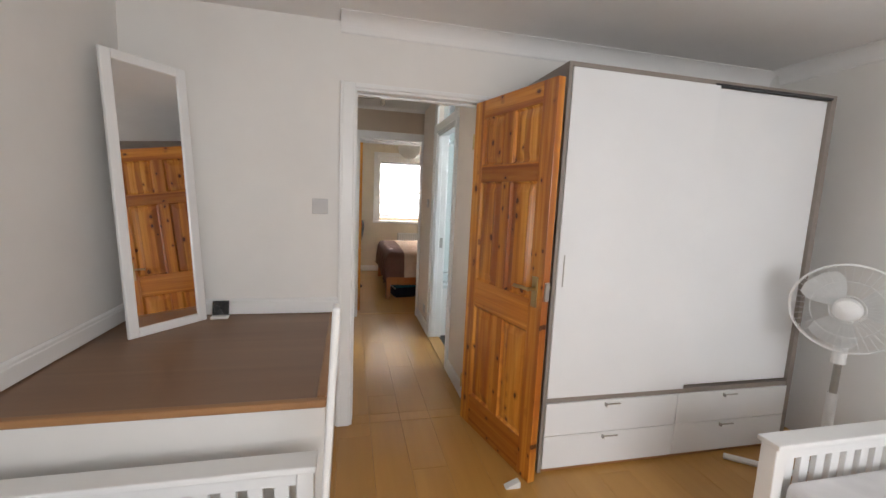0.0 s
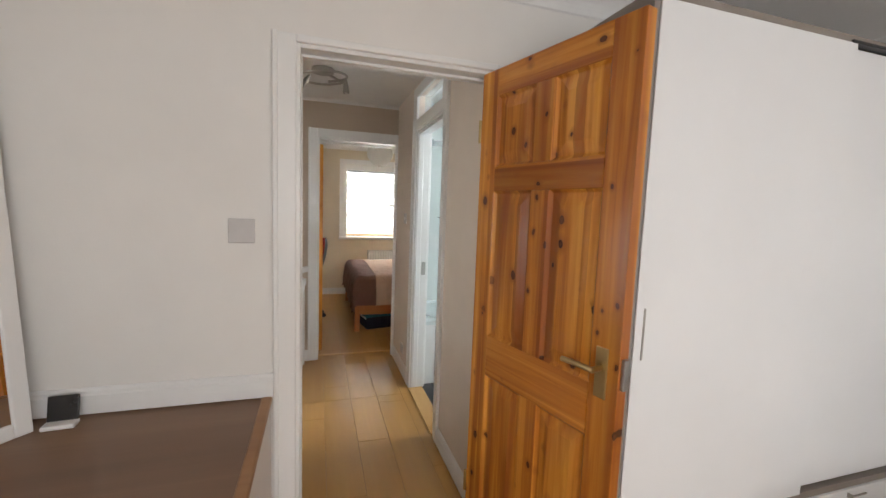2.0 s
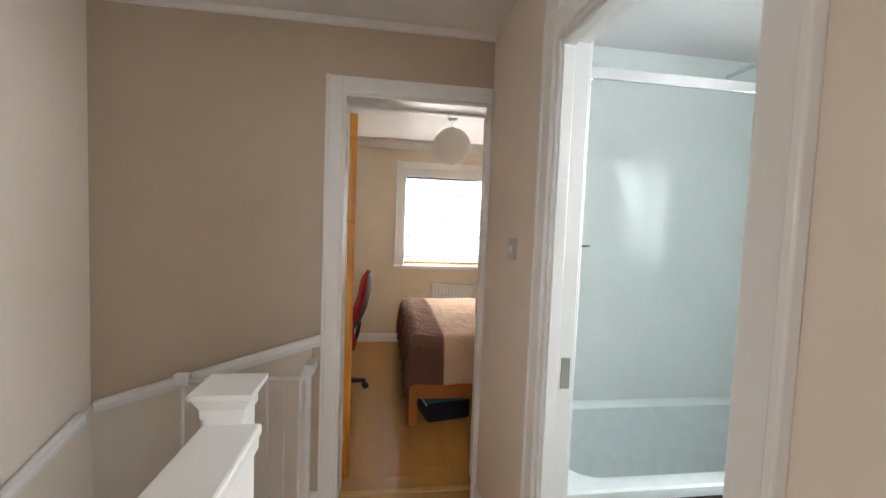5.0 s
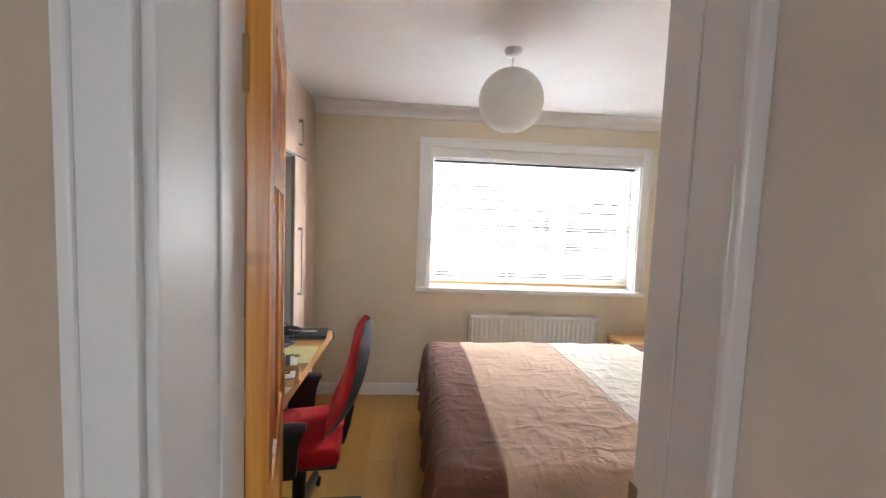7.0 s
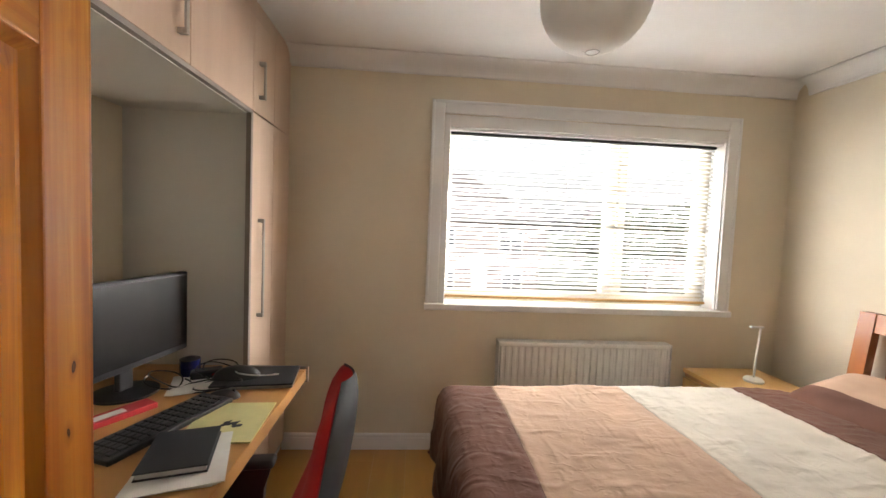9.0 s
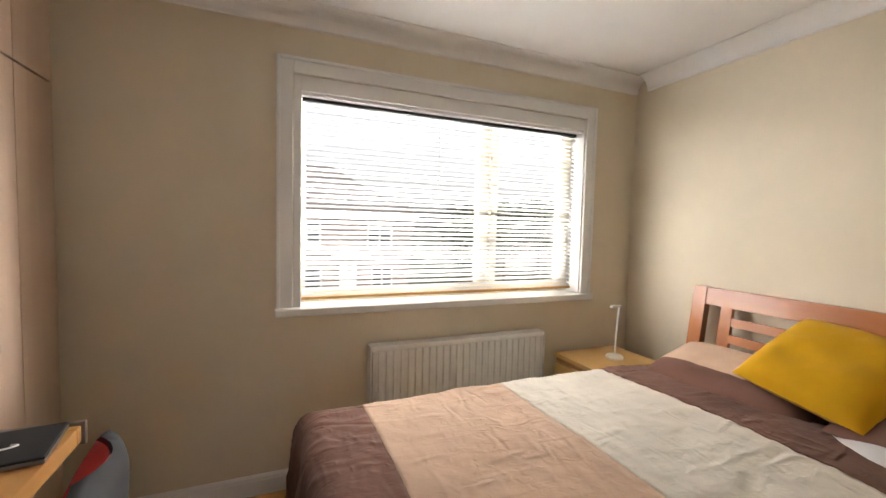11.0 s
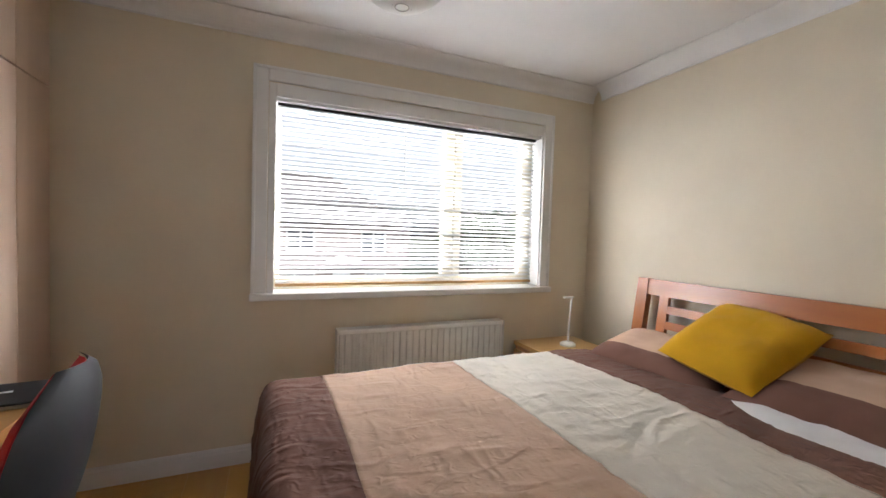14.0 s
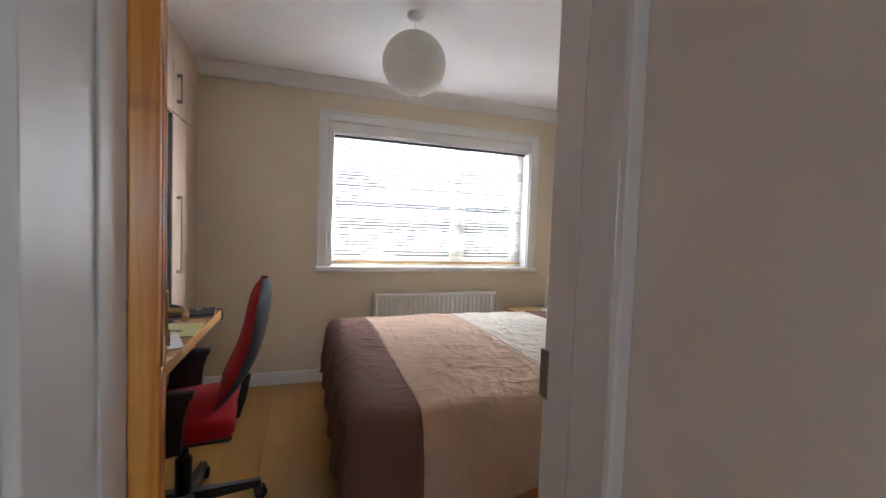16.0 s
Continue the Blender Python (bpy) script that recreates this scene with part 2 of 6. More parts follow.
def pine(name, along="z", knots=0.72):
    """Varnished knotty pine made of glued strips: each strip has its tone, with grain and dark knots."""
    mt, nt, b = base_mat(name, 0.26, 0, 0.5)
    info = nt.nodes.new("ShaderNodeObjectInfo")

    def shifted(scale, by):
        n = nt.nodes.new("ShaderNodeVectorMath")
        n.operation = "MULTIPLY_ADD"
        nt.links.new(info.outputs["Random"], n.inputs[0])
        n.inputs[1].default_value = by
        nt.links.new(coords(nt, scale), n.inputs[2])
        return n.outputs[0]

    def axes(l, c, d):
        return (c, d, l) if along == "z" else (l, d, c)
    # grain lines, bent along the board
    g = node(nt, "ShaderNodeTexNoise", Scale=1.0, Detail=5.0, Roughness=0.6, Distortion=0.7)
    nt.links.new(shifted(axes(0.9, 26, 26), (31, 17, 23)), g.inputs["Vector"])
    col = ramp(nt, g.outputs[0], [(0.28, (0.40, 0.115, 0.010)), (0.47, (0.66, 0.245, 0.028)), (0.66, (0.82, 0.39, 0.060))])
    # glued strips of differing tone
    st = node(nt, "ShaderNodeTexVoronoi", Scale=1.0, Randomness=0.8)
    nt.links.new(shifted(axes(0.02, 11, 0.02), (13, 5, 29)), st.inputs["Vector"])
    sep = nt.nodes.new("ShaderNodeSeparateColor")
    nt.links.new(st.outputs["Color"], sep.inputs[0])
    tone = ramp(nt, sep.outputs[0], [(0.1, (0.55, 0.42, 0.34)), (0.45, (0.88, 0.80, 0.72)), (0.9, (1.0, 1.0, 1.0))])
    col = mix(nt, 1.0, col, tone, "MULTIPLY")
    # broad reddish heartwood streaks
    h = node(nt, "ShaderNodeTexNoise", Scale=1.0, Detail=2.0)
    nt.links.new(shifted(axes(0.7, 9, 9), (7, 43, 11)), h.inputs["Vector"])
    col = mix(nt, ramp(nt, h.outputs[0], [(0.50, (0, 0, 0)), (0.68, (0.8, 0.8, 0.8))]), col, (0.30, 0.075, 0.012))
    # knots with a dark ring and a stained halo
    bent = node(nt, "ShaderNodeTexNoise", Scale=30.0, Detail=2.0)
    nt.links.new(coords(nt, (1, 1, 1)), bent.inputs["Vector"])
    warp = nt.nodes.new("ShaderNodeVectorMath")
    warp.operation = "MULTIPLY_ADD"
    nt.links.new(bent.outputs["Color"], warp.inputs[0])
    warp.inputs[1].default_value = (0.16, 0.16, 0.16)
    nt.links.new(shifted(axes(10, 15, 0.02), (3, 1, 7)), warp.inputs[2])
    v = node(nt, "ShaderNodeTexVoronoi", Scale=1.0, Randomness=1.0)
    nt.links.new(warp.outputs[0], v.inputs["Vector"])
    ks = nt.nodes.new("ShaderNodeSeparateColor")
    nt.links.new(v.outputs["Color"], ks.inputs[0])
    size = nt.nodes.new("ShaderNodeMath")
    size.operation = "MULTIPLY_ADD"
    nt.links.new(ks.outputs[1], size.inputs[0])
    size.inputs[1].default_value, size.inputs[2].default_value = 0.8, 0.6
    d = nt.nodes.new("ShaderNodeMath")
    d.operation = "DIVIDE"
    nt.links.new(v.outputs["Distance"], d.inputs[0])
    nt.links.new(size.outputs[0], d.inputs[1])
    pick = ramp(nt, ks.outputs[0], [(knots, (1, 1, 1)), (knots + 0.01, (0, 0, 0))])
    halo = ramp(nt, d.outputs[0], [(0.10, (0.75, 0.75, 0.75)), (0.32, (0, 0, 0))])
    col = mix(nt, mix(nt, 1.0, halo, pick, "MULTIPLY"), col, (0.30, 0.085, 0.012))
    core = ramp(nt, d.outputs[0], [(0.0, (0.85, 0.85, 0.85)), (0.09, (0.75, 0.75, 0.75)), (0.125, (1, 1, 1)), (0.15, (0, 0, 0))])
    col = mix(nt, mix(nt, 1.0, core, pick, "MULTIPLY"), col, (0.055, 0.014, 0.005))
    nt.links.new(col, b.inputs["Base Color"])
    bump(nt, b, g.outputs[0], 0.10, 0.002)
    b.inputs["Coat Weight"].default_value = 0.3
    b.inputs["Coat Roughness"].default_value = 0.3
    return mt


def fabric(name, color, weave=900.0, vary=0.12, rough=0.9, sheen=0.06, crease=0.0):
    mt, nt, b = base_mat(name, rough, 0, 0.2)
    n1 = node(nt, "ShaderNodeTexNoise", Scale=6.0, Detail=5.0)
    nt.links.new(coords(nt, (1, 1, 1)), n1.inputs["Vector"])
    nt.links.new(ramp(nt, n1.outputs[0], [(0.3, tuple(c * (1 - vary) for c in color)), (0.7, tuple(min(1, c * (1 + vary * 0.5)) for c in color))]), b.inputs["Base Color"])
    n2 = node(nt, "ShaderNodeTexNoise", Scale=weave, Detail=1.0)
    nt.links.new(coords(nt, (1, 1, 1)), n2.inputs["Vector"])
    bump(nt, b, n2.outputs[0], 0.25, 0.001)
    if crease:
        # sharp pressed creases: ridges of a stretched, bent noise
        weave_bump = b.inputs["Normal"].links[0].from_node
        total = None
        for scale, rot, amount in (((5, 13, 5), 25, 1.0), ((15, 6, 9), -35, 0.55), ((26, 34, 20), 10, 0.25)):
            r = node(nt, "ShaderNodeTexNoise", Scale=1.0, Detail=3.0, Roughness=0.5, Distortion=0.9)
            r.noise_type = "RIDGED_MULTIFRACTAL"
            nt.links.new(coords(nt, scale, (0, 0, radians(rot))), r.inputs["Vector"])
            m = nt.nodes.new("ShaderNodeMath")
            m.operation = "MULTIPLY_ADD"
            nt.links.new(r.outputs[0], m.inputs[0])
            m.inputs[1].default_value = amount
            m.inputs[2].default_value = 0.0
            if total:
                nt.links.new(total, m.inputs[2])
            total = m.outputs[0]
        cr = node(nt, "ShaderNodeBump", Strength=min(1.0, crease * 1.5), Distance=0.017)
        nt.links.new(total, cr.inputs["Height"])
        nt.links.new(cr.outputs[0], weave_bump.inputs["Normal"])
    b.inputs["Sheen Weight"].default_value = sheen
    return mt


def plain(name, color, rough=0.4, metal=0.0, spec=0.5, vary=0.06):
    mt, nt, b = base_mat(name, rough, metal, spec)
    n = node(nt, "ShaderNodeTexNoise", Scale=18.0, Detail=4.0)
    nt.links.new(coords(nt, (1, 1, 1)), n.inputs["Vector"])
    nt.links.new(ramp(nt, n.outputs[0], [(0.35, tuple(c * (1 - vary) for c in color)), (0.65, color)]), b.inputs["Base Color"])
    return mt


def sheer(name, color, through):
    """Thin paper or plastic that lets part of the light through."""
    mt = plain(name, color, 0.6)
    nt = mt.node_tree
    t = nt.nodes.new("ShaderNodeBsdfTranslucent")
    t.inputs["Color"].default_value = (*color, 1)
    m = nt.nodes.new("ShaderNodeMixShader")
    m.inputs[0].default_value = through
    nt.links.new(nt.nodes["Principled BSDF"].outputs[0], m.inputs[1])
    nt.links.new(t.outputs[0], m.inputs[2])
    nt.links.new(m.outputs[0], nt.nodes["Material Output"].inputs[0])
    return mt


def glass_mat(name, color=(1, 1, 1), rough=0.0):
    mt, nt, b = base_mat(name, rough)
    b.inputs["Base Color"].default_value = (*color, 1)
    b.inputs["Transmission Weight"].default_value = 1.0
    b.inputs["IOR"].default_value = 1.45
    return mt


WHITE_WALL = paint("white_wall_paint", (0.80, 0.78, 0.75), 0.7, 0.03)
TAUPE_WALL = paint("taupe_wall_paint", (0.56, 0.46, 0.36), 0.65, 0.04)
DADO = paint("pale_dado_paint", (0.78, 0.71, 0.63), 0.5, 0.03)
LANDING_WALL = paint("cream_pink_wall_paint", (0.79, 0.70, 0.61), 0.6, 0.04)
CREAM_WALL = paint("cream_wall_paint", (0.74, 0.66, 0.52), 0.65, 0.04)
CEILING = paint("ceiling_paint", (0.82, 0.81, 0.80), 0.8, 0.03, 0.2, 120)
GLOSS_WHITE = paint("white_gloss_woodwork", (0.82, 0.82, 0.81), 0.28, 0.03, 0.04, 60, 0.5)
BATH_PANEL = paint("aqua_white_wall_panel", (0.76, 0.81, 0.80), 0.10, 0.03, 0.02, 40, 0.25)
LAMINATE = wood("oak_laminate", (0.52, 0.285, 0.075), (0.42, 0.215, 0.050), "y", 0.30, 0, 0.7, 0.07)
PINE = pine("varnished_knotty_pine")
PINE_X = pine("varnished_pine_rail", "x", 0.6)
HEAD_WOOD = wood("orange_stained_wood", (0.48, 0.17, 0.04), (0.33, 0.10, 0.02), "y", 0.3, 0, 0.6, 0.0, 0.3)
HEAD_WOOD_Z = wood("orange_stained_post", (0.48, 0.17, 0.04), (0.33, 0.10, 0.02), "z", 0.3, 0, 0.6, 0.0, 0.3)
BEECH = wood("honey_beech", (0.62, 0.38, 0.14), (0.50, 0.28, 0.09), "y", 0.32, 0, 0.6)
DESK_WOOD = wood("desk_beech", (0.55, 0.29, 0.10), (0.43, 0.20, 0.06), "y", 0.32, 0, 0.6)
WARD_ASH = wood("pale_ash_doors", (0.66, 0.50, 0.38), (0.52, 0.37, 0.27), "z", 0.4, 0, 0.45)
BROWN_LAM = wood("brown_laminate_top", (0.27, 0.155, 0.085), (0.17, 0.09, 0.048), "x", 0.4, 0, 0.5)
BROWN_TRIM = wood("brown_wood_trim", (0.42, 0.22, 0.09), (0.28, 0.13, 0.05), "x", 0.45, 0, 0.8)
TAUPE_EDGE = plain("taupe_wardrobe_edge", (0.26, 0.225, 0.20), 0.45)
WARD_WHITE = paint("white_wardrobe_board", (0.80, 0.81, 0.82), 0.35, 0.02, 0.03, 60)
CHROME = plain("polished_chrome", (0.75, 0.75, 0.76), 0.12, 1.0)
STEEL = plain("brushed_steel", (0.45, 0.43, 0.40), 0.32, 1.0)
BRASS = plain("worn_brass", (0.55, 0.42, 0.20), 0.3, 1.0)
BLACK = plain("black_plastic", (0.018, 0.018, 0.02), 0.4)
CHAIR_SHELL = plain("dark_grey_plastic_shell", (0.030, 0.032, 0.037), 0.6, 0, 0.3)
SCREEN = plain("dark_screen", (0.015, 0.014, 0.014), 0.25)
RED = fabric("red_upholstery", (0.42, 0.008, 0.012), 700)
BROWN_CLOTH = fabric("brown_cotton", (0.17, 0.085, 0.062))
BEIGE_CLOTH = fabric("beige_pink_cotton", (0.56, 0.39, 0.285))
CREAM_CLOTH = fabric("cream_cotton", (0.68, 0.63, 0.55), crease=0.55)
BROWN_DUVET = fabric("brown_creased_cotton", (0.17, 0.085, 0.062), crease=0.7)
BEIGE_DUVET = fabric("beige_creased_cotton", (0.56, 0.39, 0.285), crease=0.6)
WHITE_CLOTH = fabric("white_cotton", (0.78, 0.77, 0.78))
MUSTARD = fabric("mustard_cotton", (0.55, 0.30, 0.005), 700)
PAPER_SHADE = sheer("white_rice_paper", (0.84, 0.83, 0.80), 0.45)
WHITE_PLASTIC = plain("white_plastic", (0.78, 0.78, 0.77), 0.35)
CREAM_PVC = plain("cream_window_plastic", (0.72, 0.66, 0.52), 0.35)
SLAT = sheer("white_blind_slat", (0.76, 0.76, 0.75), 0.16)
SWITCH_PLATE = plain("greyed_switch_plastic", (0.56, 0.54, 0.53), 0.4)
ENAMEL = plain("white_enamel", (0.80, 0.80, 0.78), 0.25)
ACRYLIC = plain("white_bath_acrylic", (0.76, 0.82, 0.82), 0.12)
VINYL = plain("dark_grey_vinyl", (0.035, 0.035, 0.04), 0.4, vary=0.3)
DARK_PANEL = plain("dark_brown_bath_panel", (0.035, 0.022, 0.018), 0.3)
MIRROR = plain("mirror_silver", (0.9, 0.9, 0.9), 0.0, 1.0, vary=0.0)
GLASS = glass_mat("window_glass")
SCREEN_GLASS = glass_mat("shower_glass", (0.95, 1.0, 0.98))
PAPER = plain("paper", (0.75, 0.74, 0.70), 0.8)
YELLOW_PAPER = plain("yellow_notepaper", (0.66, 0.62, 0.30), 0.8)
CERAMIC = plain("white_ceramic", (0.78, 0.77, 0.76), 0.35)
SAND = plain("sand_ceramic", (0.52, 0.36, 0.20), 0.7, vary=0.15)
BRICK = plain("brick_far", (0.33, 0.27, 0.24), 0.85, vary=0.35)
ROOF = plain("roof_tile_far", (0.22, 0.20, 0.19), 0.8, vary=0.35)
GRASS = plain("grass", (0.07, 0.10, 0.04), 0.9, vary=0.4)
ASPHALT = plain("asphalt", (0.05, 0.05, 0.05), 0.9, vary=0.3)
LEAF = plain("leaf_green", (0.06, 0.10, 0.035), 0.7, vary=0.5)
BARK = plain("bark", (0.12, 0.09, 0.06), 0.9, vary=0.4)

# ---- setting ----
X0, X1 = -1.06, 2.69            # back bedroom and landing, west and east
Y1, Y2, YN = 2.27, 4.52, 7.42    # door walls and window wall
FW = -1.185                       # front bedroom, west wall
FE = 2.78
FS = -1.80
C1, C2 = 2.36, 2.41
D1, D2 = (-0.04, 0.695), (0.03, 0.752)
BD = (3.05, 3.735)
G = 0.022                        # thickness of door linings


def structure(name, bm, mt, label, category="wall"):
    return solo(name, bm, mt, label, category, "", "structure")


structure("wall_front_north", wall_bm("x", FW - 0.1, FE + 0.1, Y1, 2.32, 0, C1, [(D1[0] - G, D1[1] + G, 0, 1.98 + G)]), WHITE_WALL, "white painted wall with a doorway in it")
structure("wall_landing_south", wall_bm("x", X0, 0.785, 2.32, 2.37, -2.6, C1, [(D1[0] - G, D1[1] + G, -0.1, 1.98 + G)]), LANDING_WALL, "cream painted landing wall with a doorway")
structure("wall_front_west", wall_bm("y", FS, Y1, FW - 0.1, FW, -2.6, C1), WHITE_WALL, "plain white painted bedroom wall")
structure("wall_front_east", wall_bm("y", FS, Y1, FE, FE + 0.1, 0, C1), WHITE_WALL, "plain white painted bedroom wall")
structure("wall_front_south", wall_bm("x", FW - 0.1, FE + 0.1, FS - 0.2, FS, 0, C1, [(-0.2, 1.9, 0.9, 2.1)]), WHITE_WALL, "white bedroom wall with a window opening")
structure("wall_landing_end", wall_bm("x", X0, 0.785, Y2, 4.62, -2.6, C1, [(D2[0] - G, D2[1] + G, -0.1, 2.015 + G)]), TAUPE_WALL, "taupe painted end wall of the landing")
structure("wall_back_south", wall_bm("x", X0 - 0.1, X1 + 0.1, 4.62, 4.755, 0, C2, [(D2[0] - G, D2[1] + G, 0, 2.015 + G)]), CREAM_WALL, "cream bedroom wall with a doorway")
structure("wall_stair_west", wall_bm("y", 1.2, 2.32, X0 - 0.069, X0, -2.6, -0.2), LANDING_WALL, "cream painted wall beside the lower stairs")
# The opening is cut for the added, unseen stair window.
structure("wall_landing_west", wall_bm("y", 2.32, 4.62, X0 - 0.069, X0, -2.6, C1, [(2.40, 2.80, 1.0, 2.0)]), LANDING_WALL, "cream painted stairwell wall")
structure("wall_landing_east", wall_bm("y", 2.37, Y2, 0.735, 0.785, 0, C1, [(BD[0] - G, BD[1] + G, 0, 2.0 + G), (BD[0], BD[1], 2.05, 2.27)]), LANDING_WALL, "cream landing wall with the bathroom doorway")
structure("wall_bath_west", wall_bm("y", 2.37, 4.62, 0.785, 0.835, 0, C1, [(BD[0] - G, BD[1] + G, 0, 2.0 + G), (BD[0], BD[1], 2.05, 2.27)]), BATH_PANEL, "aqua white bathroom wall")
structure("wall_bath_north", wall_bm("x", 0.835, 2.75, 4.50, 4.62, 0, C1), BATH_PANEL, "glossy aqua white panelled bathroom wall")
structure("wall_bath_south", wall_bm("x", 0.785, 2.75, 2.32, 2.42, 0, C1), BATH_PANEL, "aqua white bathroom wall")
structure("wall_bath_east", wall_bm("y", 2.42, 4.50, 2.55, 2.75, 0, C1, [(2.5, 3.35, 1.1, 2.1)]), BATH_PANEL, "aqua white bathroom wall with a window opening")
structure("wall_back_west", wall_bm("y", 4.72, YN, X0 - 0.1, X0, 0, C2), CREAM_WALL, "cream bedroom wall behind the fitted cupboards")
structure("wall_back_east", wall_bm("y", 4.72, YN, X1, X1 + 0.1, 0, C2), CREAM_WALL, "cream painted bedroom wall behind the bed")
WIN = (0.43, 2.27, 0.935, 2.09)
structure("wall_back_north", wall_bm("x", X0 - 0.1, X1 + 0.1, YN, YN + 0.26, 0, C2, [WIN]), CREAM_WALL, "cream bedroom wall with the wide window")
structure("ceiling_front", box(FW - 0.1, FS - 0.2, C1, FE + 0.1, 2.32, C1 + 0.08), CEILING, "white painted ceiling of the front bedroom", "ceiling")
structure("ceiling_landing", box(X0 - 0.07, 2.32, C1, 2.75, 4.62, C1 + 0.08), CEILING, "white painted landing ceiling", "ceiling")
structure("ceiling_back", box(X0 - 0.1, 4.62, C2, X1 + 0.1, YN + 0.26, C2 + 0.08), CEILING, "white painted ceiling of the back bedroom", "ceiling")

structure("ceiling_front_panel", box(FW, FS, C1 - 0.028, -0.135, Y1, C1 - 0.001), CEILING, "lower white ceiling panel over the bulkhead", "ceiling")

# stair floor and under-floor
structure("subfloor_front", box(FW - 0.1, FS - 0.2, -0.2, FE + 0.1, 2.32, -0.012), TAUPE_WALL, "floor slab under the front bedroom", "floor")
structure("subfloor_landing", box(-0.17, 2.32, -0.2, 0.81, 4.62, -0.012), TAUPE_WALL, "floor slab under the landing", "floor")
structure("subfloor_back", box(X0 - 0.1, 4.62, -0.2, X1 + 0.1, YN, -0.012), TAUPE_WALL, "floor slab under the back bedroom", "floor")
structure("bathroom_floor", box(0.81, 2.37, -0.2, 2.75, 4.62, 0.004), VINYL, "dark grey vinyl bathroom floor", "floor")
structure("hall_floor", box(X0 - 0.1, 0.5, -2.75, 0.7, 4.62, -2.6), LAMINATE, "wood floor at the foot of the stairs", "floor")
# The opening is made up, to let the added hall lamp through.
structure("wall_stair_south", wall_bm("x", X0, -0.05, 1.1, 1.2, -2.6, -0.2, [(-0.99, -0.21, -2.4, -0.55)]), LANDING_WALL, "cream wall at the foot of the stairs")


def cornice(name, axis, wall, lo, hi, sign, top, size, mt, flare=1.0):
    """A coved cornice: its hollow profile drawn along a wall."""
    pr = [(0, 0), (0, -size)]
    for i in range(9):
        u = i / 8 * math.pi / 2
        pr.append((size * flare * (1 - math.cos(u)) * 0.9 + 0.008, -size * 0.94 + size * 0.9 * math.sin(u)))
    pr += [(size * flare, -0.006), (size * flare, 0)]
    out = [(wall + sign * a, top + b) for a, b in pr]
    return structure(name, prism(out, lo, hi, "y" if axis == "y" else "x"), mt, "white coved plaster cornice under the ceiling", "cornice")


cornice("cornice_front_north", "x", Y1, -0.13, FE, -1, C1, 0.09, CEILING)
cornice("cornice_front_east", "y", FE, FS, Y1 - 0.085, -1, C1, 0.09, CEILING)
cornice("cornice_back_north", "x", YN, X0, X1, -1, C2, 0.095, CEILING)
cornice("cornice_back_east", "y", X1, 4.755, YN - 0.09, -1, C2, 0.095, CEILING)
cornice("cornice_back_south", "x", 4.755, X0, X1 - 0.09, 1, C2, 0.095, CEILING)
cornice("coving_landing_end", "x", Y2, X0, 0.735, -1, C1, 0.028, CEILING)


def skirting(name, axis, wall, lo, hi, sign, z=0.0, h=0.1):
    pr = [(0, 0), (0.016, 0), (0.016, h * 0.72), (0.013, h * 0.78), (0.013, h * 0.9), (0.006, h), (0, h)]
    out = [(wall + sign * a, z + b) for a, b in pr]
    return structure(name, prism(out, lo, hi, axis), GLOSS_WHITE, "white gloss painted skirting board", "skirting")


skirting("baseboard_back_north", "x", YN, -0.5, X1, -1)
skirting("baseboard_back_east", "y", X1, 4.755, YN - 0.02, -1)
skirting("baseboard_back_south", "x", 4.755, 0.80, X1 - 0.02, 1)
skirting("baseboard_landing_east", "y", 0.735, 3.81, Y2, -1)
skirting("baseboard_landing_east_near", "y", 0.735, 2.38, 3.02, -1)
skirting("baseboard_front_west", "y", FW, FS, 1.19, 1)
skirting("baseboard_landing_end", "x", Y2, -0.16, -0.055, -1)
skirting("bulkhead_skirting_north", "x", Y1, FW, -0.12, -1, 0.722, 0.085)
skirting("bulkhead_skirting_west", "y", FW, 1.21, Y1 - 0.017, 1, 0.722, 0.085)


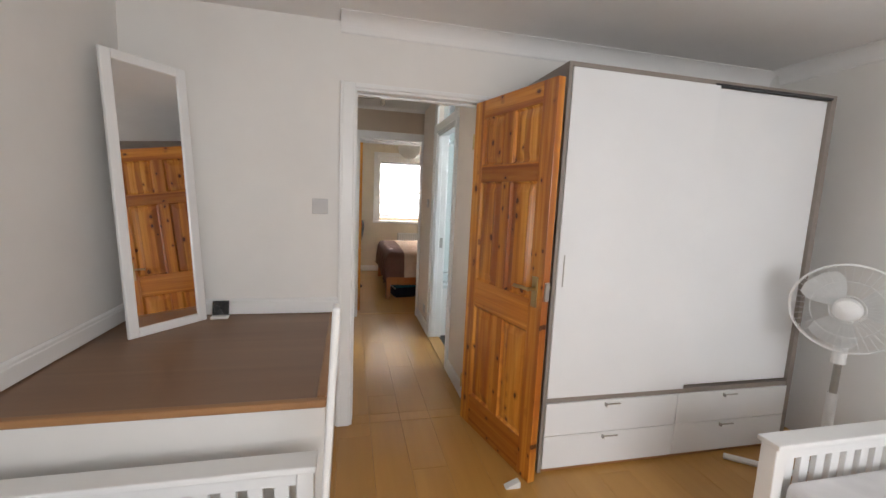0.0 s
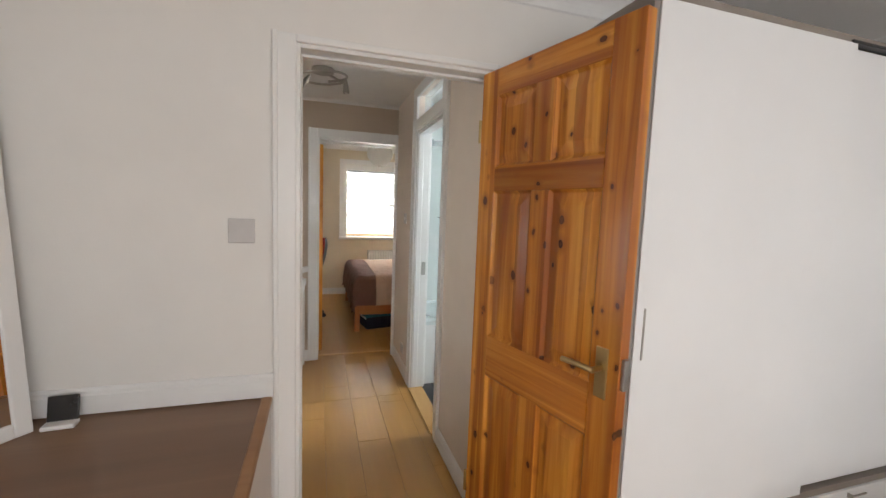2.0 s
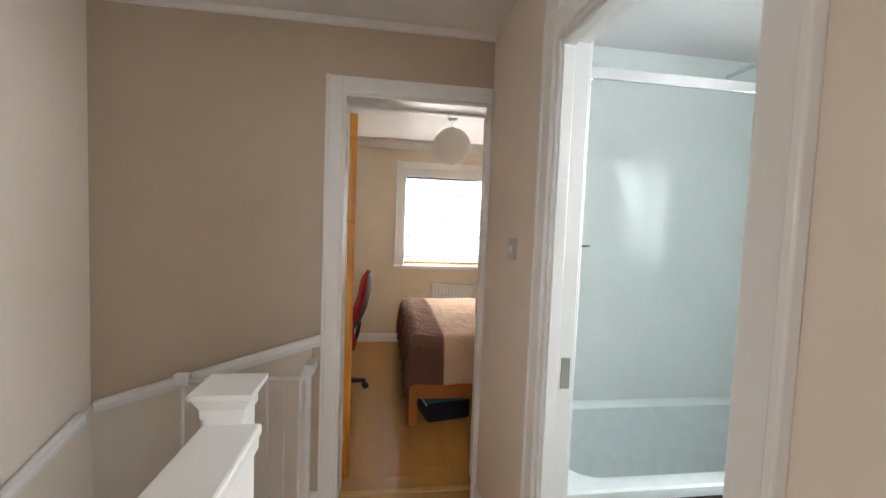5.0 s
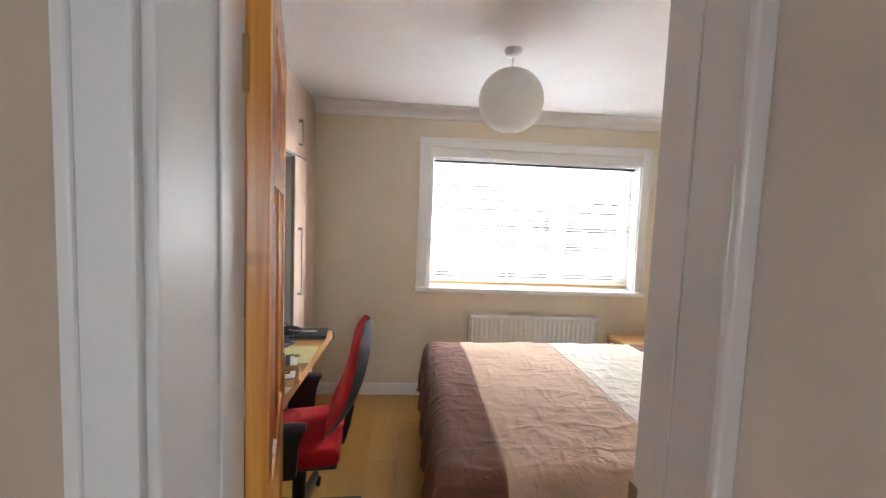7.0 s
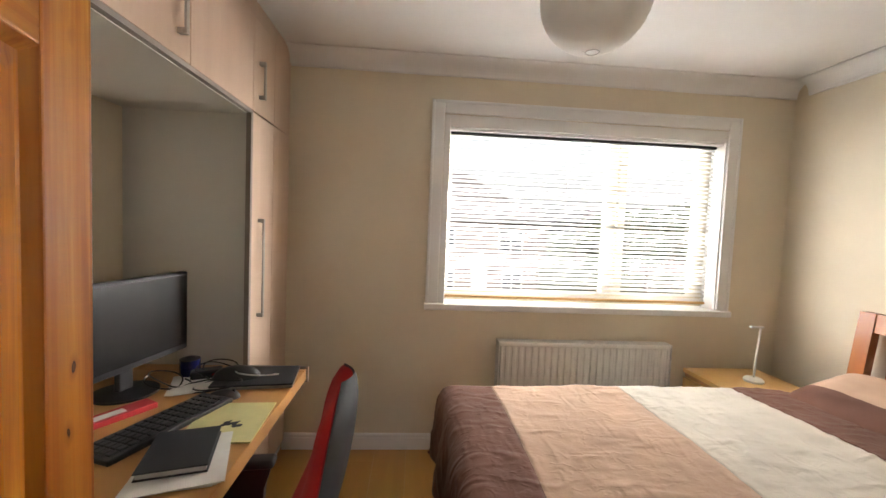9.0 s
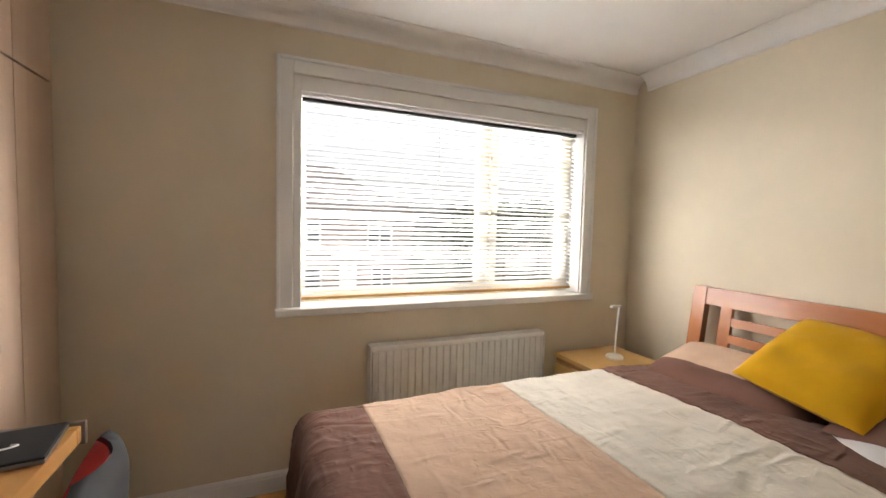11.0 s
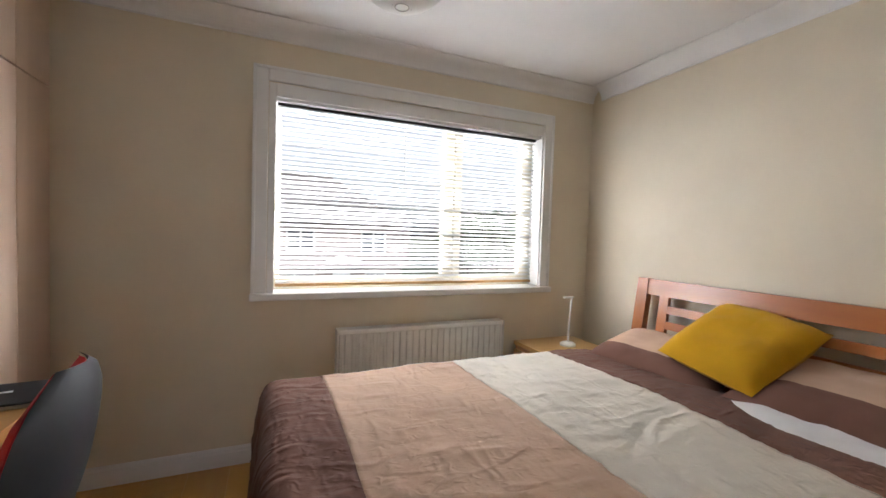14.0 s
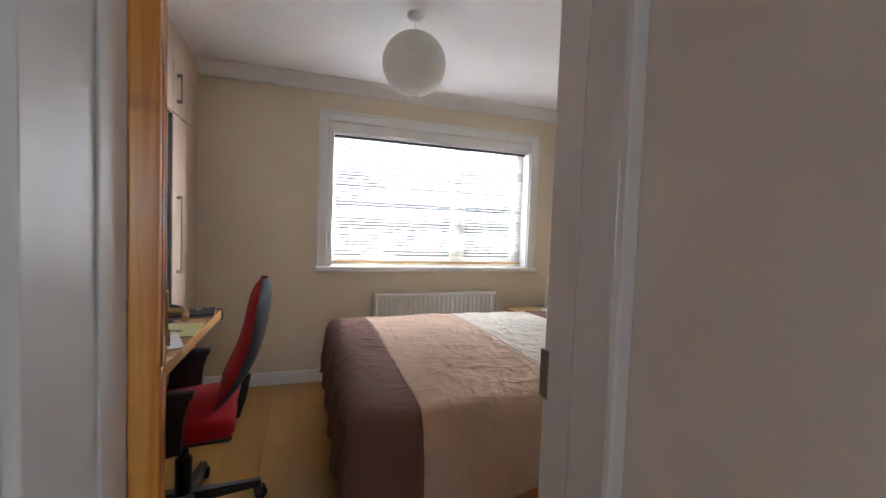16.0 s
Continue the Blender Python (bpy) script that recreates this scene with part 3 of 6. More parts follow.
def door_frame(name, axis, a, b, c0, c1, top, label, stop=0.0, flush=0, head=0.068):
    """Lining and architraves round a doorway. axis: the way in which the wall runs.
    flush: the side on which a cross wall meets the right jamb, so that no architrave fits there."""
    root = thing(name, ((a + b) / 2, c0, 0) if axis == "x" else (c0, (a + b) / 2, 0), label, "door frame")
    root["kind"] = "structure"

    def bx(s0, t0, z0, s1, t1, z1, bevel=0.003):
        return box(s0, t0, z0, s1, t1, z1, bevel) if axis == "x" else box(t0, s0, z0, t1, s1, z1, bevel)
    w, d, g = 0.068, 0.016, 0.022
    for s, e, nm in ((a - 0.001, a + g, "jamb"), (b - g, b + 0.001, "jamb")):
        part(nm, bx(s, c0 - 0.001, 0, e, c1 + 0.001, top), GLOSS_WHITE, root)
    part("head", bx(a + g, c0 - 0.001, top - g, b - g, c1 + 0.001, top + 0.001), GLOSS_WHITE, root)
    for t0, t1, sg in ((c0 - d, c0 + 0.001, -1), (c1 - 0.001, c1 + d, 1)):
        for s, e, bead in ((a - w, a + 0.008, a - w - 0.002), (b - 0.008, b + w, b + w - 0.016)):
            if sg == flush and s > a:
                continue
            hw = w if sg == flush or not flush else head
            p = part("architrave", bx(s, t0, 0.0, e, t1, top + hw, 0.005), GLOSS_WHITE, root)
            part("bead", bx(bead, min(t0, t0 + sg * 0.006), 0.002, bead + 0.018, max(t1, t1 + sg * 0.006), top + hw + 0.002, 0.004), GLOSS_WHITE, p)
        part("architrave", bx(a + 0.008, t0, top - 0.008, 0.7335 if sg == flush else b - 0.008, t1, top + (w if sg == flush or not flush else head), 0.005), GLOSS_WHITE, root)
    if stop:
        for s, e in ((a + g, a + g + 0.005), (b - g - 0.005, b - g)):
            part("door_stop", bx(s, stop, 0, e, stop + 0.04, top - g), GLOSS_WHITE, root)
        part("door_stop", bx(a + g, stop, top - g - 0.012, b - g, stop + 0.04, top - g - 0.0005), GLOSS_WHITE, root)
    return root


door_frame("door_1", "x", D1[0] - G, D1[1] + G, Y1, 2.37, 1.98 + G, "white gloss door frame of the front bedroom", 2.325, 1, 0.018)
f2 = door_frame("door_2", "x", D2[0] - G, D2[1] + G, Y2, 4.755, 2.015 + G, "white gloss door frame of the back bedroom", 4.66, -1)
part("architrave", box(0.706, Y2 - 0.016, 0.0, 0.7335, Y2 + 0.001, 2.015 + G - 0.008, 0.004), GLOSS_WHITE, f2)
part("strike_plate", box(D2[1] - 0.0025, 4.738, 0.92, D2[1] + 0.001, 4.766, 1.02, 0.001, 1), STEEL, f2, "steel strike plate")
f3 = door_frame("door_3", "y", BD[0] - G, BD[1] + G, 0.735, 0.835, 2.0 + G, "white bathroom door frame with a transom window over it", 0.745)
part("strike_plate", box(0.795, BD[1] - 0.003, 0.92, 0.825, BD[1] + 0.001, 1.02, 0.001, 1), STEEL, f3, "steel strike plate")
for s, e in ((BD[0] - G - 0.068, BD[0] + 0.012), (BD[1] - 0.012, BD[1] + G + 0.068)):
    part("transom_frame", box(0.717, s, 2.09, 0.738, e, 2.33, 0.004), GLOSS_WHITE, f3)
part("transom_frame", box(0.717, BD[0] + 0.012, 2.255, 0.738, BD[1] - 0.012, 2.33, 0.004), GLOSS_WHITE, f3)
pane = part("transom_pane", box(0.784, BD[0], 2.05, 0.788, BD[1], 2.27), GLASS, f3, "clear glass transom pane")
pane.visible_shadow = False
structure("threshold_bathroom", box(0.715, BD[0], 0.001, 0.83, BD[1], 0.012, 0.004), BEECH, "pale wood threshold strip at the bathroom", "threshold")
structure("threshold_back", box(D2[0], 4.60, 0.001, D2[1], 4.64, 0.007, 0.003), BEECH, "pale wood threshold strip in the doorway", "threshold")


# ---- panelled doors ----
def panel_door(name, hinge, angle, width, height, flip, label, rail=1.505):
    """A six-panel pine door. Local x runs from the hinge, y is its thickness, z up."""
    root = thing(name, pose(hinge[0], hinge[1], 0.006, 0, 0, angle), label, "door", "", False)
    t = 0.040
    y0, y1 = (0, t) if not flip else (-t, 0)
    st, mu = 0.098, 0.085
    zs = [0.0, 0.20, 0.765, 0.93, rail, rail + 0.095, 1.865, height]
    cx = width / 2
    for x in (0, width - st):
        part("stile", box(x, y0, 0, x + st, y1, height, 0.003), PINE, root)
    for i, nm in ((0, "bottom_rail"), (2, "lock_rail"), (4, "cross_rail"), (6, "top_rail")):
        part(nm, box(st, y0, zs[i], width - st, y1, zs[i + 1], 0.003), PINE_X, root)
    for i in (1, 3, 5):
        part("mullion", box(cx - mu / 2, y0, zs[i], cx + mu / 2, y1, zs[i + 1], 0.003), PINE, root)
        for a, b in ((st, cx - mu / 2), (cx + mu / 2, width - st)):
            bm = bmesh.new()
            z0, z1 = zs[i], zs[i + 1]
            for yo, sg in ((y0, 1), (y1, -1)):
                loops = []
                for inset, depth in ((0, 0.002), (0.010, 0.012), (0.016, 0.012), (0.050, 0.005), (0.053, 0.004)):
                    y = yo + sg * depth
                    loops.append([bm.verts.new(p) for p in ((a + inset, y, z0 + inset), (b - inset, y, z0 + inset), (b - inset, y, z1 - inset), (a + inset, y, z1 - inset))])
                for p, q in zip(loops, loops[1:]):
                    for k in range(4):
                        bm.faces.new((p[k], p[(k + 1) % 4], q[(k + 1) % 4], q[k]))
                bm.faces.new(loops[-1])
            part("panel", bm, PINE, root)
    for yo, sg in ((y0, -1), (y1, 1)):
        hx = width - 0.055
        plate = part("handle_plate", box(hx - 0.02, yo, 0.90, hx + 0.02, yo + sg * 0.006, 1.05, 0.002), BRASS, root, "worn brass lever handle")
        bm = tube([(hx, yo + sg * 0.004, 0.99), (hx, yo + sg * 0.045, 0.99)], 0.009)
        tube([(hx + 0.006, yo + sg * 0.045, 0.99), (hx - 0.05, yo + sg * 0.048, 0.992), (hx - 0.11, yo + sg * 0.044, 0.987)], 0.0085, 10, bm)
        part("lever", bm, BRASS, plate, "", True)
    part("latch", box(width - 0.001, (y0 + y1) / 2 - 0.012, 0.94, width + 0.012, (y0 + y1) / 2 + 0.012, 1.03, 0.003), STEEL, root, "steel latch plate")
    for z in (0.2, 1.7):
        part("hinge", tube([(-0.006, y0 if not flip else y1, z), (-0.006, y0 if not flip else y1, z + 0.09)], 0.007), BRASS, root)
    return root


ang1 = math.degrees(math.atan2(1.592 - 2.262, 0.82 - 0.648))
panel_door("pine_door", (0.650, 2.262), ang1, 0.692, 1.967, False, "open varnished knotty pine six-panel door with brass lever")
ang2 = math.degrees(math.atan2(0.965, -0.262))
panel_door("pine_door", (0.030, 4.755), ang2, 0.692, 1.995, True, "open pine six-panel door beside the desk", 1.555)

# ---- front bedroom ----
def bulkhead():
    r = thing("stair_bulkhead", (-0.63, 1.74, 0), "white boxed-in stair bulkhead with a brown laminate top", "bulkhead")
    part("front_panel", box(FW, 1.222, -0.012, -0.142, 1.262, 0.697, 0.003), WHITE_WALL, r)
    part("side_panel", box(-0.182, 1.262, -0.012, -0.142, Y1, 0.697, 0.003), WHITE_WALL, r)
    part("top", box(FW, 1.212, 0.697, -0.145, Y1, 0.716, 0.002), BROWN_LAM, r, "brown wood laminate top")
    part("edge_trim", box(FW, 1.204, 0.697, -0.138, 1.236, 0.723, 0.006), BROWN_TRIM, r, "worn brown wooden edge strip")
    part("edge_trim", box(-0.172, 1.236, 0.697, -0.138, Y1 - 0.002, 0.723, 0.006), BROWN_TRIM, r, "worn brown wooden edge strip")


def leaning_mirror():
    """Stands on the bulkhead, across the corner, and leans back."""
    a, b = Vector((-1.02, 1.885, 0.717)), Vector((-0.798, 2.18, 0.717))
    w = (b - a).length
    rz = math.degrees(math.atan2(b.y - a.y, b.x - a.x))
    r = thing("mirror", pose(a.x, a.y, a.z, -5.0, 0, rz), "tall mirror in a white frame, leaning in the corner", "mirror", "", False)
    h, f, t = 1.275, 0.043, 0.022
    part("frame_side", box(0, 0, 0, f, t, h, 0.004), GLOSS_WHITE, r)
    part("frame_side", box(w - f, 0, 0, w, t, h, 0.004), GLOSS_WHITE, r)
    part("frame_rail", box(f, 0, 0, w - f, t, f, 0.004), GLOSS_WHITE, r)
    part("frame_rail", box(f, 0, h - f, w - f, t, h, 0.004), GLOSS_WHITE, r)
    part("mirror_glass", box(f - 0.004, 0.009, f - 0.004, w - f + 0.004, 0.016, h - f + 0.004), MIRROR, r, "silvered mirror glass")


def small_display():
    r = thing("digital_photo_frame", pose(-0.742, 2.215, 0.717, 0, 0, 4), "small dark display in a white stand", "display", "", False)
    part("stand", box(-0.042, -0.045, 0, 0.042, 0.0, 0.014, 0.004), WHITE_PLASTIC, r)
    part("screen", box(-0.04, -0.012, 0.008, 0.04, -0.002, 0.088, 0.003, m=pose(0, 0, 0, -12, 0, 0)), SCREEN, r, "dark glossy screen")


def light_switch(loc, rz, label, w=0.086, gangs=1):
    r = thing("light_switch", pose(*loc, 0, 0, rz), label, "switch", "", False)
    part("plate", box(-w / 2, -0.009, -0.043, w / 2, 0, 0.043, 0.003), SWITCH_PLATE, r)
    for i in range(gangs):
        x = (i - (gangs - 1) / 2) * 0.022
        part("rocker", box(x - 0.006, -0.014, -0.012, x + 0.006, -0.009, 0.012, 0.002), WHITE_PLASTIC, r)


def wardrobe():
    x0, x1, y, yb, top = 0.907, 2.545, 1.664, 2.262, 2.066
    r = thing("wardrobe", ((x0 + x1) / 2, yb, 0), "white sliding wardrobe with taupe edges and two rows of drawers", "wardrobe")
    part("side", box(x0, y, 0, x0 + 0.02, yb, top, 0.001, 1), TAUPE_EDGE, r)
    part("side", box(x1 - 0.035, y, 0, x1, yb, top, 0.001, 1), TAUPE_EDGE, r)
    part("top", box(x0 + 0.02, y, top - 0.022, x1 - 0.035, yb, top, 0.001, 1), TAUPE_EDGE, r)
    part("back", box(x0 + 0.02, yb - 0.01, 0, x1 - 0.035, yb, top - 0.022), WARD_WHITE, r)
    part("track", box(1.73, y - 0.006, top - 0.026, x1 - 0.036, y + 0.02, top - 0.016), BLACK, r, "dark sliding door track")
    part("shelf", box(x0 + 0.02, y + 0.004, 0.385, x1 - 0.035, yb - 0.01, 0.412), TAUPE_EDGE, r)
    part("sliding_door", box(x0 + 0.022, y - 0.004, 0.414, 1.76, y + 0.016, top - 0.024, 0.002), WARD_WHITE, r)
    part("sliding_door", box(1.73, y + 0.020, 0.424, x1 - 0.037, y + 0.038, top - 0.030, 0.002), WARD_WHITE, r)
    part("finger_pull", box(x0 + 0.05, y - 0.0065, 1.0, x0 + 0.056, y - 0.004, 1.16), STEEL, r, "slim vertical finger pull")
    cols = ((x0 + 0.022, 1.728), (1.732, x1 - 0.037))
    for a, b in cols:
        for z0, z1 in ((0.022, 0.202), (0.205, 0.383)):
            d = part("drawer", box(a, y - 0.004, z0, b, y + 0.016, z1, 0.002), WARD_WHITE, r)
            cx = 1.268 if a < 1.5 else 2.04
            bm = box(cx, y - 0.022, z1 - 0.03, cx + 0.005, y - 0.004, z1 - 0.012)
            box(cx, y - 0.024, z1 - 0.018, cx + 0.085, y - 0.019, z1 - 0.013, bm=bm)
            part("handle", bm, STEEL, d, "slim steel handle")
    part("plinth", box(x0 + 0.02, y + 0.01, 0, x1 - 0.035, y + 0.03, 0.02), BROWN_TRIM, r)


def slat_bed(x0, x1, y, z, y_foot, label, tall_post):
    """A white single bed: the slatted end nearest the doors, side rails and a mattress."""
    r = thing("single_bed", ((x0 + x1) / 2, y, 0), label, "bed", "white beds")
    for x in (x0, x1 - 0.05):
        part("post", box(x, y - 0.03, 0, x + 0.05, y + 0.03, z - 0.022, 0.004), GLOSS_WHITE, r)
    part("top_rail", box(x0 - 0.008, y - 0.042, z - 0.022, x1 + 0.008, y + 0.042, z, 0.005), GLOSS_WHITE, r)
    part("upper_rail", box(x0 + 0.05, y - 0.014, z - 0.075, x1 - 0.05, y + 0.014, z - 0.022, 0.003), GLOSS_WHITE, r)
    part("lower_rail", box(x0 + 0.05, y - 0.014, 0.22, x1 - 0.05, y + 0.014, 0.32, 0.003), GLOSS_WHITE, r)
    n = 11
    for i in range(n):
        cx = x0 + 0.05 + (x1 - x0 - 0.1) * (i + 0.6) / (n + 0.2)
        part("slat", box(cx - 0.021, y - 0.010, 0.32, cx + 0.021, y + 0.010, z - 0.075, 0.002), GLOSS_WHITE, r)
    for x in (x0 + 0.005, x1 - 0.03):
        part("side_rail", box(x, y_foot, 0.2, x + 0.025, y - 0.03, 0.32, 0.003), GLOSS_WHITE, r)
    for x in (x0, x1 - 0.05):
        part("post", box(x, y_foot - 0.05, 0, x + 0.05, y_foot, 0.4, 0.004), GLOSS_WHITE, r)
    part("end_rail", box(x0 + 0.05, y_foot - 0.04, 0.2, x1 - 0.05, y_foot - 0.015, 0.38, 0.003), GLOSS_WHITE, r)
    if tall_post:
        m = Matrix.Translation((-0.152, 0.985, 0)) @ Matrix.Rotation(radians(2.6), 4, "Y")
        part("guard_post", box(-0.011, -0.03, 0.0, 0.011, 0.03, 1.112, 0.010, 3, m=m), GLOSS_WHITE, r, "tall rounded white guard post")
    m = thing("mattress", ((x0 + x1) / 2, (y + y_foot) / 2, 0.32), "white single mattress on the slatted bed", "mattress", "white mattresses")
    part("cover", box(x0 + 0.035, y_foot + 0.01, 0.322, x1 - 0.035, y - 0.04, 0.47, 0.035, 3), WHITE_CLOTH, m, "", True)


def pedestal_fan():
    c = Vector((2.29, 1.30, 0.965))
    d = (Vector((-0.07, -0.12, 1.2)) - c).normalized()
    r = thing("pedestal_fan", (c.x, c.y, 0), "white pedestal fan standing at rest before the wardrobe", "fan")
    up = Vector((0, 0, 1))
    side = d.cross(up).normalized()
    m = Matrix((( side.x, d.x, 0, c.x), (side.y, d.y, 0, c.y), (side.z, d.z, 1, c.z), (0, 0, 0, 1)))
    z = m @ Matrix.Rotation(radians(-90), 4, "X")
    R = 0.218
    bm = bmesh.new()
    for rr, off in ((R, 0.0), (R * 0.98, 0.03), (R * 0.98, -0.03), (R * 0.62, 0.052), (R * 0.3, 0.058)):
        tube([z @ Vector((rr * math.cos(a), rr * math.sin(a), off)) for a in [2 * math.pi * i / 40 for i in range(40)]], 0.004 if off == 0 else 0.0018, 6, bm, True)
    part("guard_ring", bm, WHITE_PLASTIC, r)
    bm = bmesh.new()
    for i in range(40):
        a = 2 * math.pi * i / 40
        ca, sa = math.cos(a), math.sin(a)
        for s in (1, -1):
            tube([z @ Vector((0.05 * ca, 0.05 * sa, 0.058 * s)), z @ Vector((R * 0.6 * ca, R * 0.6 * sa, 0.052 * s)), z @ Vector((R * ca, R * sa, 0.0))], 0.0007, 4, bm)
    tagged(part("wire_guard", bm, WHITE_PLASTIC, r), kind="stuff")
    part("guard_cap", lathe([(0, 0.066), (0.045, 0.064), (0.055, 0.055), (0.055, 0.05), (0, 0.05)], 24, m=z), WHITE_PLASTIC, r, "", True)
    part("hub", lathe([(0, 0.04), (0.05, 0.038), (0.055, 0.0), (0.0, 0.0)], 24, m=z), WHITE_PLASTIC, r, "", True)
    for k in range(3):
        bm = bmesh.new()
        rows = []
        for i in range(7):
            q = i / 6
            rad = 0.05 + 0.14 * q
            wd = 0.035 + 0.055 * math.sin(q * math.pi * 0.75)
            rows.append([bm.verts.new(z @ (Matrix.Rotation(radians(75 + 120 * k), 4, "Z") @ Vector((rad, wd * (j / 4 - 0.5) * 2 * (1 if i < 6 else 0.6), 0.018 * (j / 4 - 0.5) * 2)))) for j in range(5)])
        for p, q2 in zip(rows, rows[1:]):
            for j in range(4):
                bm.faces.new((p[j], p[j + 1], q2[j + 1], q2[j]))
        bmesh.ops.solidify(bm, geom=bm.faces[:], thickness=0.002)
        part("blade", bm, WHITE_PLASTIC, r, "", True)
    part("motor", lathe([(0, -0.05), (0.06, -0.05), (0.062, -0.12), (0.04, -0.15), (0, -0.152)], 24, m=z), WHITE_PLASTIC, r, "", True)
    bk = c - d * 0.1
    part("neck", tube([(bk.x, bk.y, c.z - 0.02), (bk.x, bk.y, c.z - 0.30)], 0.028, 14), WHITE_PLASTIC, r, "", True)
    part("height_collar", tube([(bk.x, bk.y, c.z - 0.30), (bk.x, bk.y, c.z - 0.46)], 0.016, 14), STEEL, r, "grey metal tube", True)
    part("pole", tube([(bk.x, bk.y, c.z - 0.46), (bk.x, bk.y, 0.03)], 0.022, 14), WHITE_PLASTIC, r, "", True)
    for a in (20, 110):
        dx, dy = 0.42 * math.cos(radians(a + 123)), 0.42 * math.sin(radians(a + 123))
        if bk.y + abs(dy) > 1.64:
            f = (1.64 - bk.y) / abs(dy)
            dx, dy = dx * f, dy * f
        part("foot", tube([(bk.x - dx, bk.y - dy, 0.018), (bk.x + dx, bk.y + dy, 0.018)], 0.018, 8), WHITE_PLASTIC, r, "", True)


def wall_picture():
    r = thing("picture_frame", pose(FE, 0.55, 1.25, 0, 0, -90), "black framed picture hanging on the white wall", "picture", "", False)
    w, h = 0.4, 0.55
    for a, b, c, d in ((-w / 2, -h / 2, w / 2, -h / 2 + 0.03), (-w / 2, h / 2 - 0.03, w / 2, h / 2), (-w / 2, -h / 2 + 0.03, -w / 2 + 0.03, h / 2 - 0.03), (w / 2 - 0.03, -h / 2 + 0.03, w / 2, h / 2 - 0.03)):
        part("frame_bar", box(a, -0.02, b, c, 0, d, 0.002), BLACK, r)
    part("print", box(-w / 2 + 0.03, -0.006, -h / 2 + 0.03, w / 2 - 0.03, -0.002, h / 2 - 0.03), PAPER, r)


def front_window():
    r = thing("window_1", (0.85, FS - 0.1, 0.9), "white framed front bedroom window", "window")
    r["kind"] = "structure"
    for a, b in ((-0.2, -0.14), (0.82, 0.88), (1.84, 1.9)):
        part("window_frame", box(a, FS - 0.15, 0.9, b, FS - 0.09, 2.1, 0.004), WHITE_PLASTIC, r)
    for a, b in ((0.9, 0.96), (2.04, 2.1)):
        part("window_frame", box(-0.14, FS - 0.15, a, 1.84, FS - 0.09, b, 0.004), WHITE_PLASTIC, r)
    p = part("pane", box(-0.14, FS - 0.122, 0.96, 1.84, FS - 0.118, 2.04), GLASS, r)
    p.visible_shadow = False


def door_wedge():
    r = thing("door_wedge", (0.74, 1.60, 0), "small white rubber door wedge by the pine door", "door wedge")
    part("wedge", prism([(0.70, 0.0), (0.775, 0.0), (0.775, 0.030), (0.765, 0.032), (0.70, 0.006)], 1.575, 1.61, "y"), WHITE_PLASTIC, r)


bulkhead()
door_wedge()
leaning_mirror()
small_display()
light_switch((-0.234, Y1, 1.333), 0, "white blank switch plate on the white wall", 0.086, 0)
wardrobe()
slat_bed(-1.10, -0.165, 1.085, 0.60, -0.85, "white painted slatted single bed before the bulkhead", True)
slat_bed(1.42, 2.36, 0.935, 0.60, -1.0, "white painted slatted single bed beside the fan", False)
pedestal_fan()
wall_picture()
front_window()


# ---- landing and stairs ----
def stairs():
    r = thing("staircase", (-0.6, 3.0, -2.6), "white painted winding stairs with wood treads going down", "staircase")
    xs = [-0.10, -0.42, -0.74]
    for i, x in enumerate(xs):
        x2 = xs[i + 1] if i < 2 else X0
        part("tread", box(x2, 3.67, -0.19 * (i + 1) - 0.03, x, Y2, -0.19 * (i + 1), 0.004), BEECH, r)
        part("riser", box(x - 0.012, 3.67, -0.19 * (i + 1), x, Y2, -0.19 * i - 0.03 if i else -0.012, 0.001, 1), GLOSS_WHITE, r)
    for i in range(9):
        y, z = 3.67 - 0.235 * i, -0.57 - 0.19 * (i + 1)
        part("riser", box(X0, y - 0.012, z, -0.20, y, z + 0.16, 0.001, 1), GLOSS_WHITE, r)
        part("tread", box(X0, y - 0.235, z - 0.03, -0.20, y, z, 0.004), BEECH, r)


def half_wall():
    r = thing("banister_wall", (-0.13, 2.95, 0), "white panelled half wall with a square newel post", "banister")
    part("panel", box(-0.182, 2.37, -2.6, -0.078, 3.56, 0.895, 0.002), GLOSS_WHITE, r)
    part("cap_rail", box(-0.20, 2.372, 0.893, -0.060, 3.565, 0.922, 0.008), GLOSS_WHITE, r)
    part("cap_bead", box(-0.0785, 2.372, 0.86, -0.066, 3.56, 0.893, 0.004), GLOSS_WHITE, r)
    part("newel_post", box(-0.197, 3.562, -2.6, -0.108, 3.665, 0.965, 0.003), GLOSS_WHITE, r)
    out = [(0.052, 0.935), (0.052, 0.957), (0.066, 0.985), (0.072, 0.988), (0.072, 1.002)]
    bm = bmesh.new()
    cx, cy = -0.1525, 3.613
    rings = [[bm.verts.new((cx + sx * a, cy + sy * a, z)) for sx, sy in ((-1, -1), (1, -1), (1, 1), (-1, 1))] for a, z in out]
    for p, q in zip(rings, rings[1:]):
        for k in range(4):
            bm.faces.new((p[k], p[(k + 1) % 4], q[(k + 1) % 4], q[k]))
    bm.faces.new(rings[-1])
    bm.faces.new(rings[0][::-1])
    part("newel_cap", bm, GLOSS_WHITE, r)
    structure("wall_stair_side", box(-0.182, 1.2, -2.6, -0.078, 2.32, -0.2), LANDING_WALL, "cream wall beside the stairs")
    structure("wall_stair_landing", box(-0.19, 3.665, -2.6, -0.105, 4.52, -0.2), LANDING_WALL, "cream wall under the landing")


